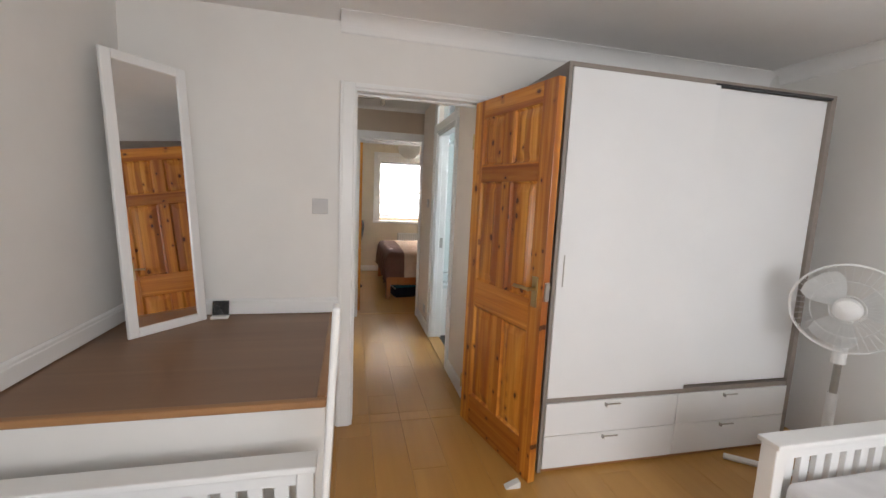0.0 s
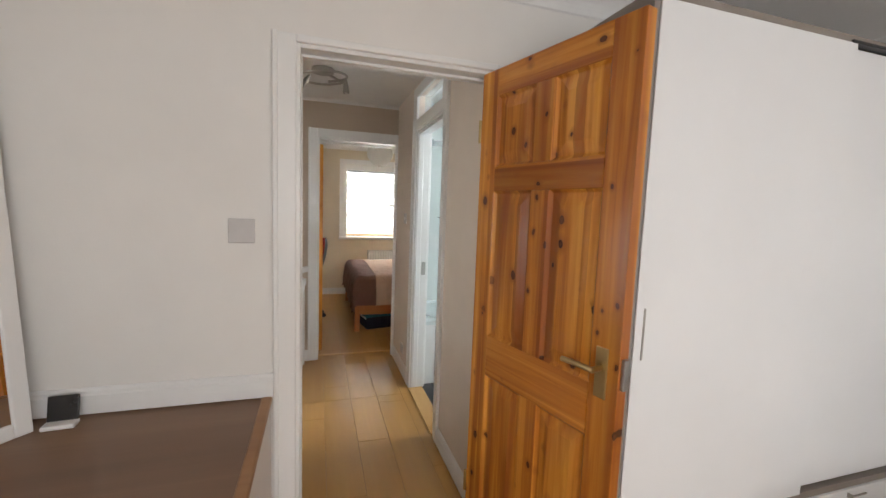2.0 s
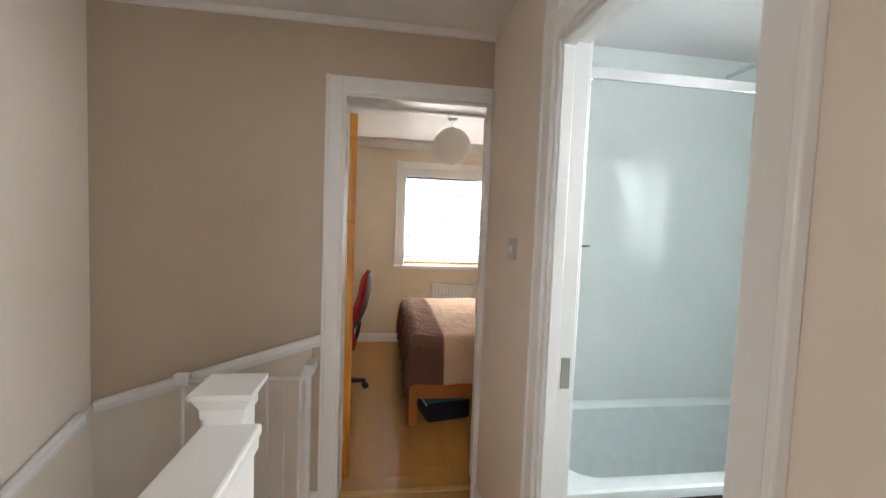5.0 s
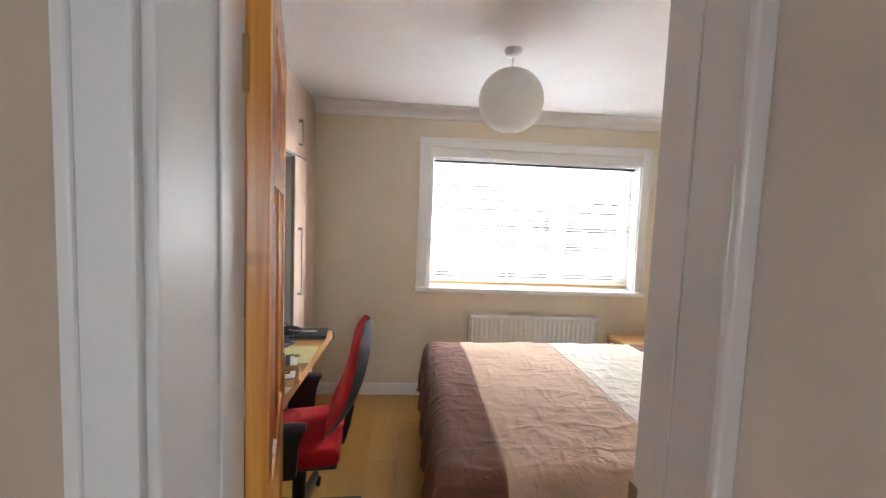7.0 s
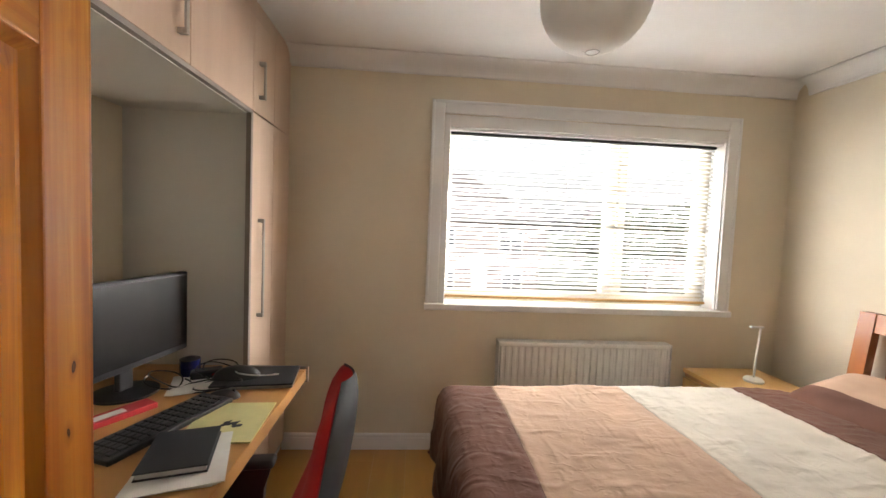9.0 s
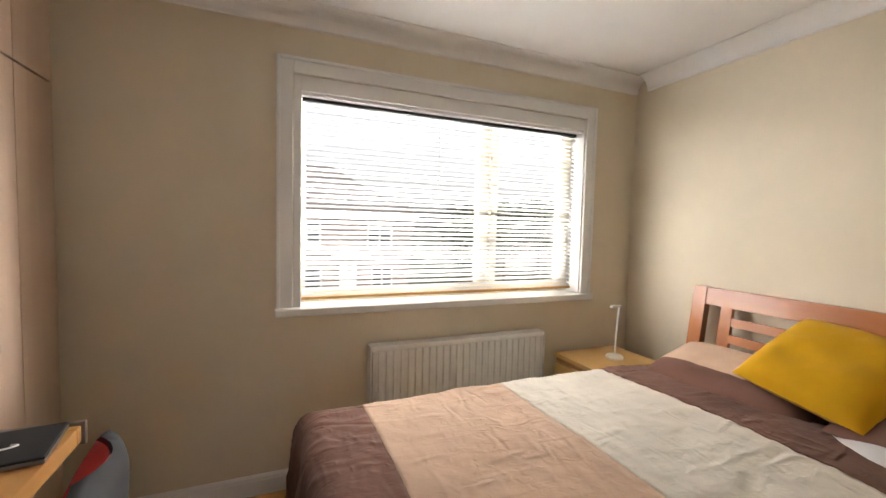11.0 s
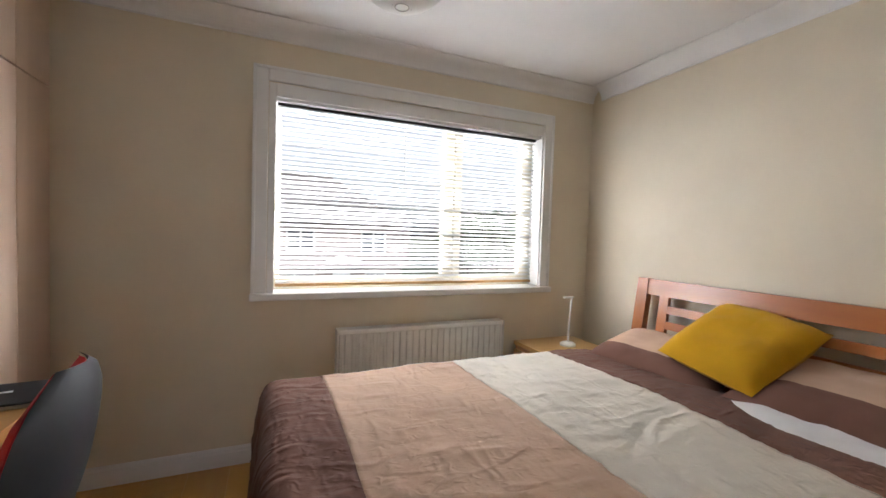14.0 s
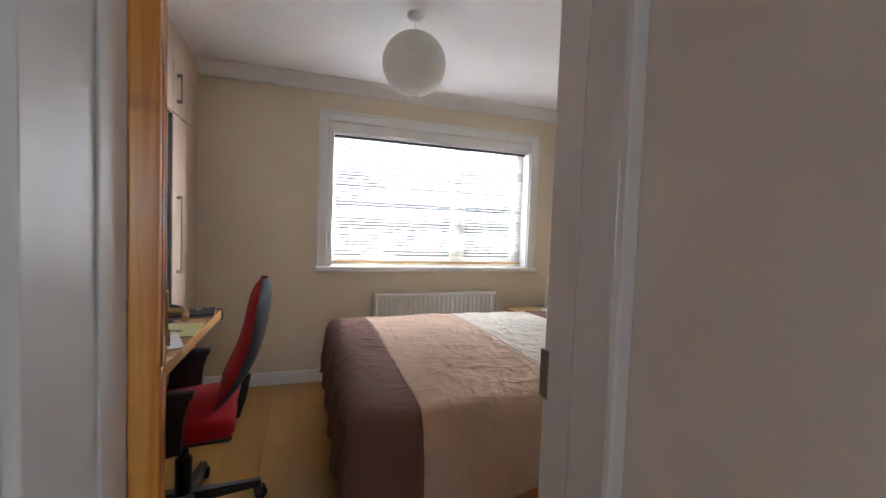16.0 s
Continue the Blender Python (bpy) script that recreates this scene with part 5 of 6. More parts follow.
structure("trim_niche_edge", box(CF - 0.02, 6.848, 0.72, CF + 0.0015, 6.8685, 1.90), TAUPE_EDGE, "taupe edge of the desk niche", "trim")
structure("trim_niche_head", box(CF - 0.02, 5.444, 1.888, CF + 0.0015, 6.848, 1.9045), TAUPE_EDGE, "taupe edge over the desk niche", "trim")
structure("trim_cupboard_top", box(X0, 4.795, 2.33, CF - 0.004, 7.40, C2), WARD_ASH, "pale ash scribing panel between cupboards and ceiling", "trim")


def desk():
    r = thing("desk", (-0.63, 6.13, 0), "honey beech fitted desk in the cupboard niche", "desk")
    part("desktop", box(X0 + 0.004, 5.446, 0.665, -0.215, 6.796, 0.717, 0.003), DESK_WOOD, r)
    part("desktop_end", box(X0 + 0.004, 6.796, 0.665, CF + 0.003, 6.866, 0.717, 0.003), DESK_WOOD, r)
    part("desktop_return", box(CF + 0.004, 6.796, 0.665, -0.215, 6.826, 0.717, 0.003), DESK_WOOD, r)
    part("edge_bracket", box(CF + 0.004, 6.826, 0.655, -0.205, 6.842, 0.727, 0.002), TAUPE_EDGE, r, "dark end bracket")
    part("support_panel", box(X0 + 0.01, 6.40, 0, -0.42, 6.42, 0.665), WARD_ASH, r)
    d = thing("drawer_unit", (-0.72, 5.66, 0), "pale ash drawer unit under the desk", "drawers")
    part("body", box(X0 + 0.02, 5.47, 0.0, -0.462, 5.87, 0.66, 0.002), GREY_BOARD, d)
    for i in range(3):
        z = 0.03 + 0.21 * i
        p = part("drawer", box(-0.462, 5.472, z, -0.444, 5.868, z + 0.205, 0.002), WARD_ASH, d)
        bm = box(-0.444, 5.6, z + 0.14, -0.42, 5.74, z + 0.155, 0.003)
        part("handle", bm, STEEL, p)


def monitor():
    r = thing("computer_monitor", pose(-0.80, 6.53, 0.719, 0, 0, 80), "black computer monitor standing on the desk", "monitor", "", False)
    part("screen_case", box(-0.275, -0.02, 0.10, 0.275, 0.015, 0.445, 0.006), BLACK, r)
    part("display", box(-0.262, -0.0225, 0.125, 0.262, -0.0195, 0.432), SCREEN, r, "switched off dark display")
    part("stand_neck", box(-0.03, 0.015, 0.01, 0.03, 0.04, 0.30, 0.004), BLACK, r)
    part("stand_foot", lathe([(0, 0), (0.11, 0), (0.11, 0.008), (0.03, 0.016), (0, 0.016)], 28, m=pose(0, 0.02, 0)), BLACK, r, "", True)


def keyboard():
    r = thing("keyboard", pose(-0.53, 6.28, 0.7185, 0, 0, 70), "black computer keyboard on the desk", "keyboard", "", False)
    part("case", box(-0.22, -0.07, 0, 0.22, 0.07, 0.018, 0.004), BLACK, r)
    for j in range(5):
        n = 14
        for i in range(n):
            x = -0.208 + 0.416 * (i + 0.5) / n
            y = -0.056 + 0.112 * (j + 0.5) / 5
            part("key", box(x - 0.0125, y - 0.0095, 0.017, x + 0.0125, y + 0.0095, 0.024, 0.002, 1), BLACK, r)


def blob(rx, ry, rz, loc, m=None, seg=16, flat=0.0):
    bm = bmesh.new()
    bmesh.ops.create_uvsphere(bm, u_segments=seg, v_segments=10, radius=1.0)
    for v in bm.verts:
        if v.co.z < 0 and flat:
            v.co.z *= 1 - flat
        v.co = Vector((v.co.x * rx, v.co.y * ry, v.co.z * rz))
    bmesh.ops.transform(bm, matrix=Matrix.Translation(loc) @ (m or Matrix()), verts=bm.verts)
    return bm


def desk_clutter():
    z = 0.7175
    m = thing("computer_mouse", (-0.44, 6.50, z), "black computer mouse on the desk", "mouse")
    part("shell", blob(0.06, 0.034, 0.034, (-0.44, 6.50, z), pose(0, 0, 0, 0, 0, 15), 18, 1.0), BLACK, m, "", True)
    part("wheel", tube([(-0.405, 6.503, z + 0.028), (-0.405, 6.513, z + 0.028)], 0.006, 8), CHAIR_SHELL, m)
    lp = thing("laptop", pose(-0.385, 6.69, z, 0, 0, 8), "closed dark laptop on the desk", "laptop", "", False)
    part("base", box(-0.16, -0.11, 0, 0.16, 0.11, 0.012, 0.004), STEEL, lp)
    part("lid", box(-0.16, -0.11, 0.0125, 0.16, 0.11, 0.02, 0.004), CHAIR_SHELL, lp)
    c = thing("headphone_case", (-0.46, 6.665, z + 0.02), "rounded black zip case lying on the laptop", "case")
    part("shell", blob(0.095, 0.05, 0.05, (-0.46, 6.665, z + 0.02), pose(0, 0, 0, 0, 0, 10), 18, 1.0), BLACK, c, "", True)
    part("zip", tube([(-0.46 + 0.094 * math.cos(u), 6.665 + 0.05 * math.sin(u), z + 0.026) for u in [2 * math.pi * i / 24 for i in range(24)]], 0.002, 5, None, True), CHAIR_SHELL, c)
    pad = thing("notepad", pose(-0.335, 6.31, z, 0, 0, 3), "yellowed notepad with a dark doodle on the desk", "notepad", "", False)
    part("page_block", box(-0.115, -0.14, 0, 0.115, 0.14, 0.006, 0.001, 1), YELLOW_PAPER, pad)
    dd = bmesh.new()
    for k in range(14):
        a = random.uniform(0, 6.28)
        q = random.uniform(0, 0.035)
        lathe([(0, 0.0064), (random.uniform(0.004, 0.011), 0.0064), (0, 0.0068)], 10, dd, Matrix.Translation((0.02 + q * math.cos(a), -0.02 + 0.7 * q * math.sin(a), 0)))
    part("doodle", dd, CHAIR_SHELL, pad, "dark scribbled doodle")
    for i, (x, y, a, w, h, mt, lb, nm) in enumerate([(-0.36, 6.08, 12, 0.21, 0.27, PAPER, "loose white printed papers on the desk", "paper_stack"), (-0.33, 5.75, -8, 0.2, 0.28, PAPER, "white sheet of paper near the desk edge", "paper_sheet"), (-0.56, 6.66, 20, 0.3, 0.21, PAPER, "white papers under the cables", "paper_stack")]):
        s = thing(nm, pose(x, y, z, 0, 0, a), lb, "paper", "", False)
        for k in range(1 if i == 1 else 4):
            part("sheet", box(-w / 2, -h / 2, 0.0022 * k, w / 2, h / 2, 0.0022 * k + 0.0018, m=pose(0.004 * k, -0.003 * k, 0, 0, 0, 2.5 * k)), mt, s)
    bk = thing("hardback_book", pose(-0.375, 6.10, z + 0.009, 0, 0, 16), "dark covered book on the papers", "book", "", False)
    part("cover", box(-0.085, -0.11, 0, 0.085, 0.11, 0.004, 0.001, 1), CHAIR_SHELL, bk)
    part("page_block", box(-0.08, -0.105, 0.004, 0.08, 0.108, 0.018), PAPER, bk)
    part("cover", box(-0.085, -0.11, 0.018, 0.085, 0.11, 0.022, 0.001, 1), CHAIR_SHELL, bk)
    pk = thing("red_packet", pose(-0.72, 6.33, z, 0, 0, 60), "red and white cardboard packet on the desk", "packet", "", False)
    part("body", box(-0.12, -0.035, 0, 0.12, 0.035, 0.02, 0.003), plain("red_card", (0.5, 0.03, 0.04), 0.5), pk)
    part("panel", box(-0.10, -0.02, 0.02, 0.03, 0.012, 0.0215), PAPER, pk, "white label panel")
    mug = thing("blue_pot", (-0.68, 6.72, z), "dark blue ceramic pot on the desk", "pot")
    part("body", lathe([(0, 0), (0.034, 0), (0.04, 0.02), (0.04, 0.075), (0.036, 0.075), (0.035, 0.01), (0, 0.008)], 22, m=Matrix.Translation((-0.68, 6.72, z))), plain("dark_blue_glaze", (0.01, 0.014, 0.09), 0.2), mug, "", True)
    part("lid", lathe([(0, 0.09), (0.012, 0.088), (0.04, 0.078), (0.04, 0.075), (0, 0.075)], 22, m=Matrix.Translation((-0.68, 6.72, z))), BLACK, mug, "", True)
    ad = thing("power_adapter", pose(-0.60, 6.70, z, 0, 0, 25), "black power adapter among cables", "adapter", "", False)
    part("body", box(-0.06, -0.03, 0, 0.06, 0.03, 0.04, 0.008, 3), BLACK, ad)
    part("pilot_lamp", box(0.02, -0.031, 0.02, 0.03, -0.029, 0.026), RED, ad)
    for i, (cx, cy, rr, h, mt, lb) in enumerate([(-0.56, 6.70, 0.10, 0.06, BLACK, "looped black cable lying on the desk"), (-0.52, 6.60, 0.13, 0.03, BLACK, "looped black cable lying on the desk"), (-0.36, 6.66, 0.12, 0.035, WHITE_PLASTIC, "white charging cable lying over the laptop"), (-0.70, 6.60, 0.09, 0.05, BLACK, "looped black cable lying on the desk")]):
        cb = thing("cable", (cx, cy, z), lb, "cable", "desk cables")
        pts = []
        for k in range(40):
            u = k / 39 * 2 * math.pi * (1.7 if i != 2 else 0.8) + i
            q = rr * (0.75 + 0.25 * math.sin(1.3 * u + i))
            pts.append((cx + q * math.cos(u), cy + 0.6 * q * math.sin(u), z + 0.004 + h * (0.5 + 0.5 * math.sin(0.9 * u + 2 * i)) + 0.02 * (i == 2)))
        part("cord", tube(pts, 0.0032 if i != 2 else 0.0024, 6), mt, cb, "", True)


# ---- office chair ----
def office_chair():
    cx, cy = -0.19, 5.935
    r = thing("office_chair", pose(cx, cy, 0, 0, 0, 6), "red upholstered office chair with black shell and arms", "chair", "", False)
    # local: faces -x
    for k in range(5):
        a = radians(-62 + 72 * k)
        e = (0.30 * math.cos(a), 0.30 * math.sin(a))
        bm = bmesh.new()
        rows = []
        for q, w, zt, zb in ((0.02, 0.030, 0.125, 0.08), (0.16, 0.024, 0.105, 0.07), (0.30, 0.018, 0.085, 0.058)):
            px, py = q * math.cos(a), q * math.sin(a)
            sx, sy = -math.sin(a) * w, math.cos(a) * w
            rows.append([bm.verts.new(v) for v in ((px - sx, py - sy, zb), (px + sx, py + sy, zb), (px + sx * 0.7, py + sy * 0.7, zt), (px - sx * 0.7, py - sy * 0.7, zt))])
        for p, q in zip(rows, rows[1:]):
            for j in range(4):
                bm.faces.new((p[j], p[(j + 1) % 4], q[(j + 1) % 4], q[j]))
        bm.faces.new(rows[0])
        bm.faces.new(rows[-1])
        leg = part("base_leg", bm, BLACK, r)
        for s in (-1, 1):
            ox, oy = -math.sin(a) * 0.016 * s, math.cos(a) * 0.016 * s
            part("caster", lathe([(0, -0.009), (0.022, -0.009), (0.027, -0.005), (0.027, 0.005), (0.022, 0.009), (0, 0.009)], 18, m=Matrix.Translation((e[0] + ox, e[1] + oy, 0.027)) @ Matrix.Rotation(a, 4, "Z") @ Matrix.Rotation(radians(90), 4, "X")), BLACK, leg, "", True)
        part("caster_stem", tube([(e[0], e[1], 0.02), (e[0], e[1], 0.075)], 0.008, 8), STEEL, leg)
    part("gas_lift", lathe([(0, 0.07), (0.032, 0.07), (0.032, 0.27), (0.02, 0.275), (0.016, 0.40), (0, 0.40)], 20), BLACK, r, "", True)
    part("mechanism", box(-0.10, -0.07, 0.385, 0.13, 0.07, 0.425, 0.012, 3), BLACK, r)
    bm = bmesh.new()
    box(-0.25, -0.235, 0.425, 0.20, 0.235, 0.505, 0.035, 4, bm)
    for v in bm.verts:
        v.co.z += 0.02 * math.sin((v.co.x + 0.25) / 0.45 * math.pi) * (1 - (v.co.y / 0.25) ** 2) + (-0.02 if v.co.x < -0.2 else 0)
    part("seat", bm, RED, r, "red fabric seat", True)
    part("seat_shell", box(-0.235, -0.22, 0.412, 0.19, 0.22, 0.437, 0.012, 3), BLACK, r)

    def back(off, th, mt, nm, lb, grow):
        bm = bmesh.new()
        nu, nv = 13, 17
        layers = []
        for side in (0, 1):
            g = []
            for j in range(nv):
                q = j / (nv - 1)
                z = 0.515 + 0.505 * q
                wd = (0.145 + 0.085 * math.sin(min(1, q * 1.35 + 0.12) * math.pi * 0.62)) * (1 if q < 0.7 else math.sqrt(max(0.02, 1 - ((q - 0.7) / 0.31) ** 2.6))) + grow
                xb = 0.145 + 0.19 * q + 0.028 * math.sin(q * math.pi * 1.3)
                row = []
                for i in range(nu):
                    s = i / (nu - 1) * 2 - 1
                    puff = 1 - abs(s) ** 4
                    edge = 1 - abs(2 * q - 1) ** 6
                    x = xb + off - 0.028 * s * s + (th * puff * edge * (1 if side else -0.15))
                    row.append(bm.verts.new((x, s * wd, z + (grow if q > 0.5 else -grow) * abs(2 * q - 1))))
                g.append(row)
            layers.append(g)
        a, b = layers
        for g in layers:
            for j in range(nv - 1):
                for i in range(nu - 1):
                    bm.faces.new((g[j][i], g[j][i + 1], g[j + 1][i + 1], g[j + 1][i]))
        for j in range(nv - 1):
            for i in (0, nu - 1):
                bm.faces.new((a[j][i], a[j + 1][i], b[j + 1][i], b[j][i]))
        for i in range(nu - 1):
            for j in (0, nv - 1):
                bm.faces.new((a[j][i], a[j][i + 1], b[j][i + 1], b[j][i]))
        return part(nm, bm, mt, r, lb, True)
    back(0.0, -0.055, RED, "backrest", "red fabric backrest", 0.0)
    back(0.004, 0.030, CHAIR_SHELL, "back_shell", "dark grey plastic back shell", 0.004)
    part("back_bracket", tube([(0.05, 0, 0.405), (0.14, 0, 0.40), (0.195, 0, 0.42), (0.218, 0, 0.50), (0.235, 0, 0.60)], 0.017, 10), BLACK, r, "", True)
    part("lever", tube([(0.02, 0.05, 0.40), (0.03, 0.24, 0.395)], 0.006, 8), BLACK, r)
    for s in (-1, 1):
        y = 0.275 * s
        arm = bmesh.new()
        box(-0.17, y - 0.03, 0.625, 0.07, y + 0.03, 0.652, 0.012, 3, arm)
        pad = part("arm_pad", arm, BLACK, r, "", True)
        part("arm_post", prism([(-0.11, 0.43), (0.03, 0.43), (0.04, 0.56), (0.06, 0.628), (-0.02, 0.628), (-0.09, 0.58)], y - 0.018, y + 0.018, "y"), BLACK, pad)
        part("arm_bracket", box(-0.10, min(y, 0.10 * s), 0.415, 0.0, max(y, 0.10 * s), 0.432, 0.004), BLACK, pad)


# ---- bed ----
BY0, BY1, BX0, BX1 = 5.36, 6.90, 0.43, 2.62


def bed_frame():
    r = thing("double_bed", ((BX0 + BX1) / 2, (BY0 + BY1) / 2, 0), "orange stained wooden double bed with slatted headboard", "bed")
    for y in (BY0 - 0.04, BY1 - 0.02):
        part("leg", box(BX0, y, 0, BX0 + 0.06, y + 0.06, 0.30, 0.006), HEAD_WOOD_Z, r)
        part("side_rail", box(BX0 + 0.06, y + 0.012, 0.19, 2.58, y + 0.042, 0.31, 0.004), HEAD_WOOD, r)
    part("foot_rail", box(BX0 + 0.012, BY0 + 0.02, 0.20, BX0 + 0.045, BY1 - 0.02, 0.30, 0.004), HEAD_WOOD, r)
    y0, y1 = 5.37, 6.862

    def lean(z):
        return 2.555 + 0.085 * max(0.0, (z - 0.25) / 0.82) ** 1.4
    for y in (y0, y1 - 0.075):
        out = [(lean(z) - 0.03, z) for z in (0, 0.25, 0.5, 0.75, 0.95, 1.058)] + [(lean(z) + 0.014, z) for z in (1.058, 0.95, 0.75, 0.5, 0.25, 0)]
        part("headboard_post", prism(out, y, y + 0.075, "y"), HEAD_WOOD_Z, r)

    def rail(z0, z1, a, b, nm, t=0.012):
        out = [(lean(z0) - t - 0.008, z0), (lean(z1) - t - 0.008, z1), (lean(z1) + t - 0.008, z1), (lean(z0) + t - 0.008, z0)]
        part(nm, prism(out, a, b, "y"), HEAD_WOOD, r)
    rail(0.962, 1.056, y0 + 0.075, y1 - 0.075, "top_rail", 0.016)
    rail(0.50, 0.62, y0 + 0.075, y1 - 0.075, "bottom_rail", 0.014)
    for a in (y0 + 0.16, y1 - 0.22):
        rail(0.62, 0.962, a, a + 0.06, "stile", 0.011)
    for z in (0.685, 0.775, 0.865):
        rail(z, z + 0.045, y0 + 0.22, y1 - 0.22, "slat", 0.008)
    part("slat_base", box(BX0 + 0.05, BY0 + 0.02, 0.27, 2.53, BY1 - 0.02, 0.295), BEECH, r)
    m = thing("mattress", ((BX0 + BX1) / 2, (BY0 + BY1) / 2, 0.296), "white double mattress under the bedding", "mattress")
    part("cover", box(BX0 + 0.03, BY0 + 0.005, 0.297, 2.52, BY1 - 0.005, 0.555, 0.04, 3), WHITE_CLOTH, m, "", True)


def wrinkle(x, y):
    v = Vector((x, y, 0))
    a = noise.noise(Vector((x * 2.6, y * 2.0, 1.7))) * 0.012
    f = noise.noise(Vector((x * 5 + 3.0 * noise.noise(v * 1.5), y * 9 + 2.5 * noise.noise(v * 2.1 + Vector((5, 1, 0))), 4.2)))
    k = noise.noise(Vector((x * 17 + y * 6, y * 13 - x * 9, 9.1)))
    crest = (1 - abs(f)) ** 3
    fine = (1 - abs(noise.noise(Vector((x * 11 + 4 * noise.noise(v * 3.0), y * 24 + x * 5, 2.0))))) ** 4
    return a + 0.007 * crest + 0.003 * k * (0.3 + crest) + 0.006 * fine * (0.4 + noise.noise(v * 1.9))


def duvet():
    """A sheet draped over the mattress: what lies past an edge turns down over it."""
    r = thing("duvet", (1.35, 6.1, 0.555), "rumpled duvet in brown, beige and cream bands", "duvet")
    ex0, ey0, ey1, top, rr = 0.425, 5.335, 6.925, 0.632, 0.085
    nu, nv = 150, 170
    u0, u1, v0, v1 = ex0 - 0.34, 2.335, ey0 - 0.30, ey1 + 0.30
    bm = bmesh.new()

    def fold(s):
        """s past the edge: how far out and how far down."""
        if s <= -rr:
            return s, 0.0
        q = s + rr
        if q < rr * math.pi / 2:
            return -rr + rr * math.sin(q / rr), rr * (1 - math.cos(q / rr))
        return 0.02 * math.sin(min(1, (q - rr * 1.57) * 4)), rr + (q - rr * math.pi / 2)
    grid = []
    for i in range(nu + 1):
        row = []
        u = u0 + (u1 - u0) * i / nu
        for j in range(nv + 1):
            v = v0 + (v1 - v0) * j / nv
            ox, dx = fold(ex0 - u)
            on, dn = fold(ey0 - v)
            of, df = fold(v - ey1)
            x = ex0 - ox
            y = ey0 - on if v < (ey0 + ey1) / 2 else ey1 + of
            down = max(dx, dn, df) + 0.35 * min(dx, max(dn, df))
            w = wrinkle(u * 1.0, v)
            side = min(1.0, down / 0.15)
            fl = 0.018 * math.sin(v * 21 + 2.2 * math.sin(u * 5)) * side * (dx > max(dn, df)) + 0.015 * math.sin(u * 19 + 1.7 * math.sin(v * 4)) * side * (dx <= max(dn, df))
            head = max(0.0, (u - 2.05) / 0.28)
            bulge = 0.02 * math.sin((v - ey0) / (ey1 - ey0) * math.pi) - 0.03 * head ** 2
            z = max(0.24 + 0.02 * noise.noise(Vector((u * 4, v * 4, 0))), top + w + bulge * (1 - side) - down)
            x -= (fl + w * 0.8) * side * (1 if dx > 0.02 else 0)
            y += (fl + w * 0.8) * side * ((1 if v > 6 else -1) if max(dn, df) > 0.02 else 0)
            row.append((x, y, z))
        grid.append(row)
    bm.free()
    for lo, hi, mt, lb in ((u0, 0.672, BROWN_DUVET, "brown foot band"), (0.672, 1.31, BEIGE_DUVET, "beige middle band"), (1.31, 1.92, CREAM_CLOTH, "cream middle band"), (1.92, u1, BROWN_DUVET, "brown head band")):
        i0, i1 = round((lo - u0) / (u1 - u0) * nu), round((hi - u0) / (u1 - u0) * nu)
        bm = bmesh.new()
        vs = [[bm.verts.new(c) for c in row] for row in grid[i0:i1 + 1]]
        for p, q in zip(vs, vs[1:]):
            for j in range(nv):
                bm.faces.new((p[j], q[j], q[j + 1], p[j + 1]))
        part("band", bm, mt, r, lb, True).modifiers.new("thick", "SOLIDIFY").thickness = 0.012


def pillow_bm(w, d, h, m, seed, band=None):
    """A stuffed case with pinched corners. w along y, d along x."""
    bm = bmesh.new()
    n = 26
    for side in (1, -1):
        g = []
        for i in range(n + 1):
            s = i / n * 2 - 1
            row = []
            for j in range(n + 1):
                t = j / n * 2 - 1
                puff = ((1 - s ** 4) * (1 - t ** 4)) ** 0.55
                pin = 1 - 0.055 * (1 - abs(s)) * abs(t) ** 3
                pin2 = 1 - 0.055 * (1 - abs(t)) * abs(s) ** 3
                wr = 0.012 * noise.noise(Vector((s * 2.4 + seed, t * 2.4, side))) + 0.006 * noise.noise(Vector((s * 7, t * 7 + seed, side)))
                row.append(bm.verts.new((s * d / 2 * pin, t * w / 2 * pin2, side * (h / 2 * puff) + wr * puff)))
            g.append(row)
        for i in range(n):
            for j in range(n):
                q = (g[i][j], g[i + 1][j], g[i + 1][j + 1], g[i][j + 1])
                f = bm.faces.new(q if side > 0 else q[::-1])
                if band and (i + 0.5) / n < band:
                    f.material_index = 1
    bmesh.ops.remove_doubles(bm, verts=bm.verts, dist=0.0008)
    bmesh.ops.transform(bm, matrix=m, verts=bm.verts)
    return bm


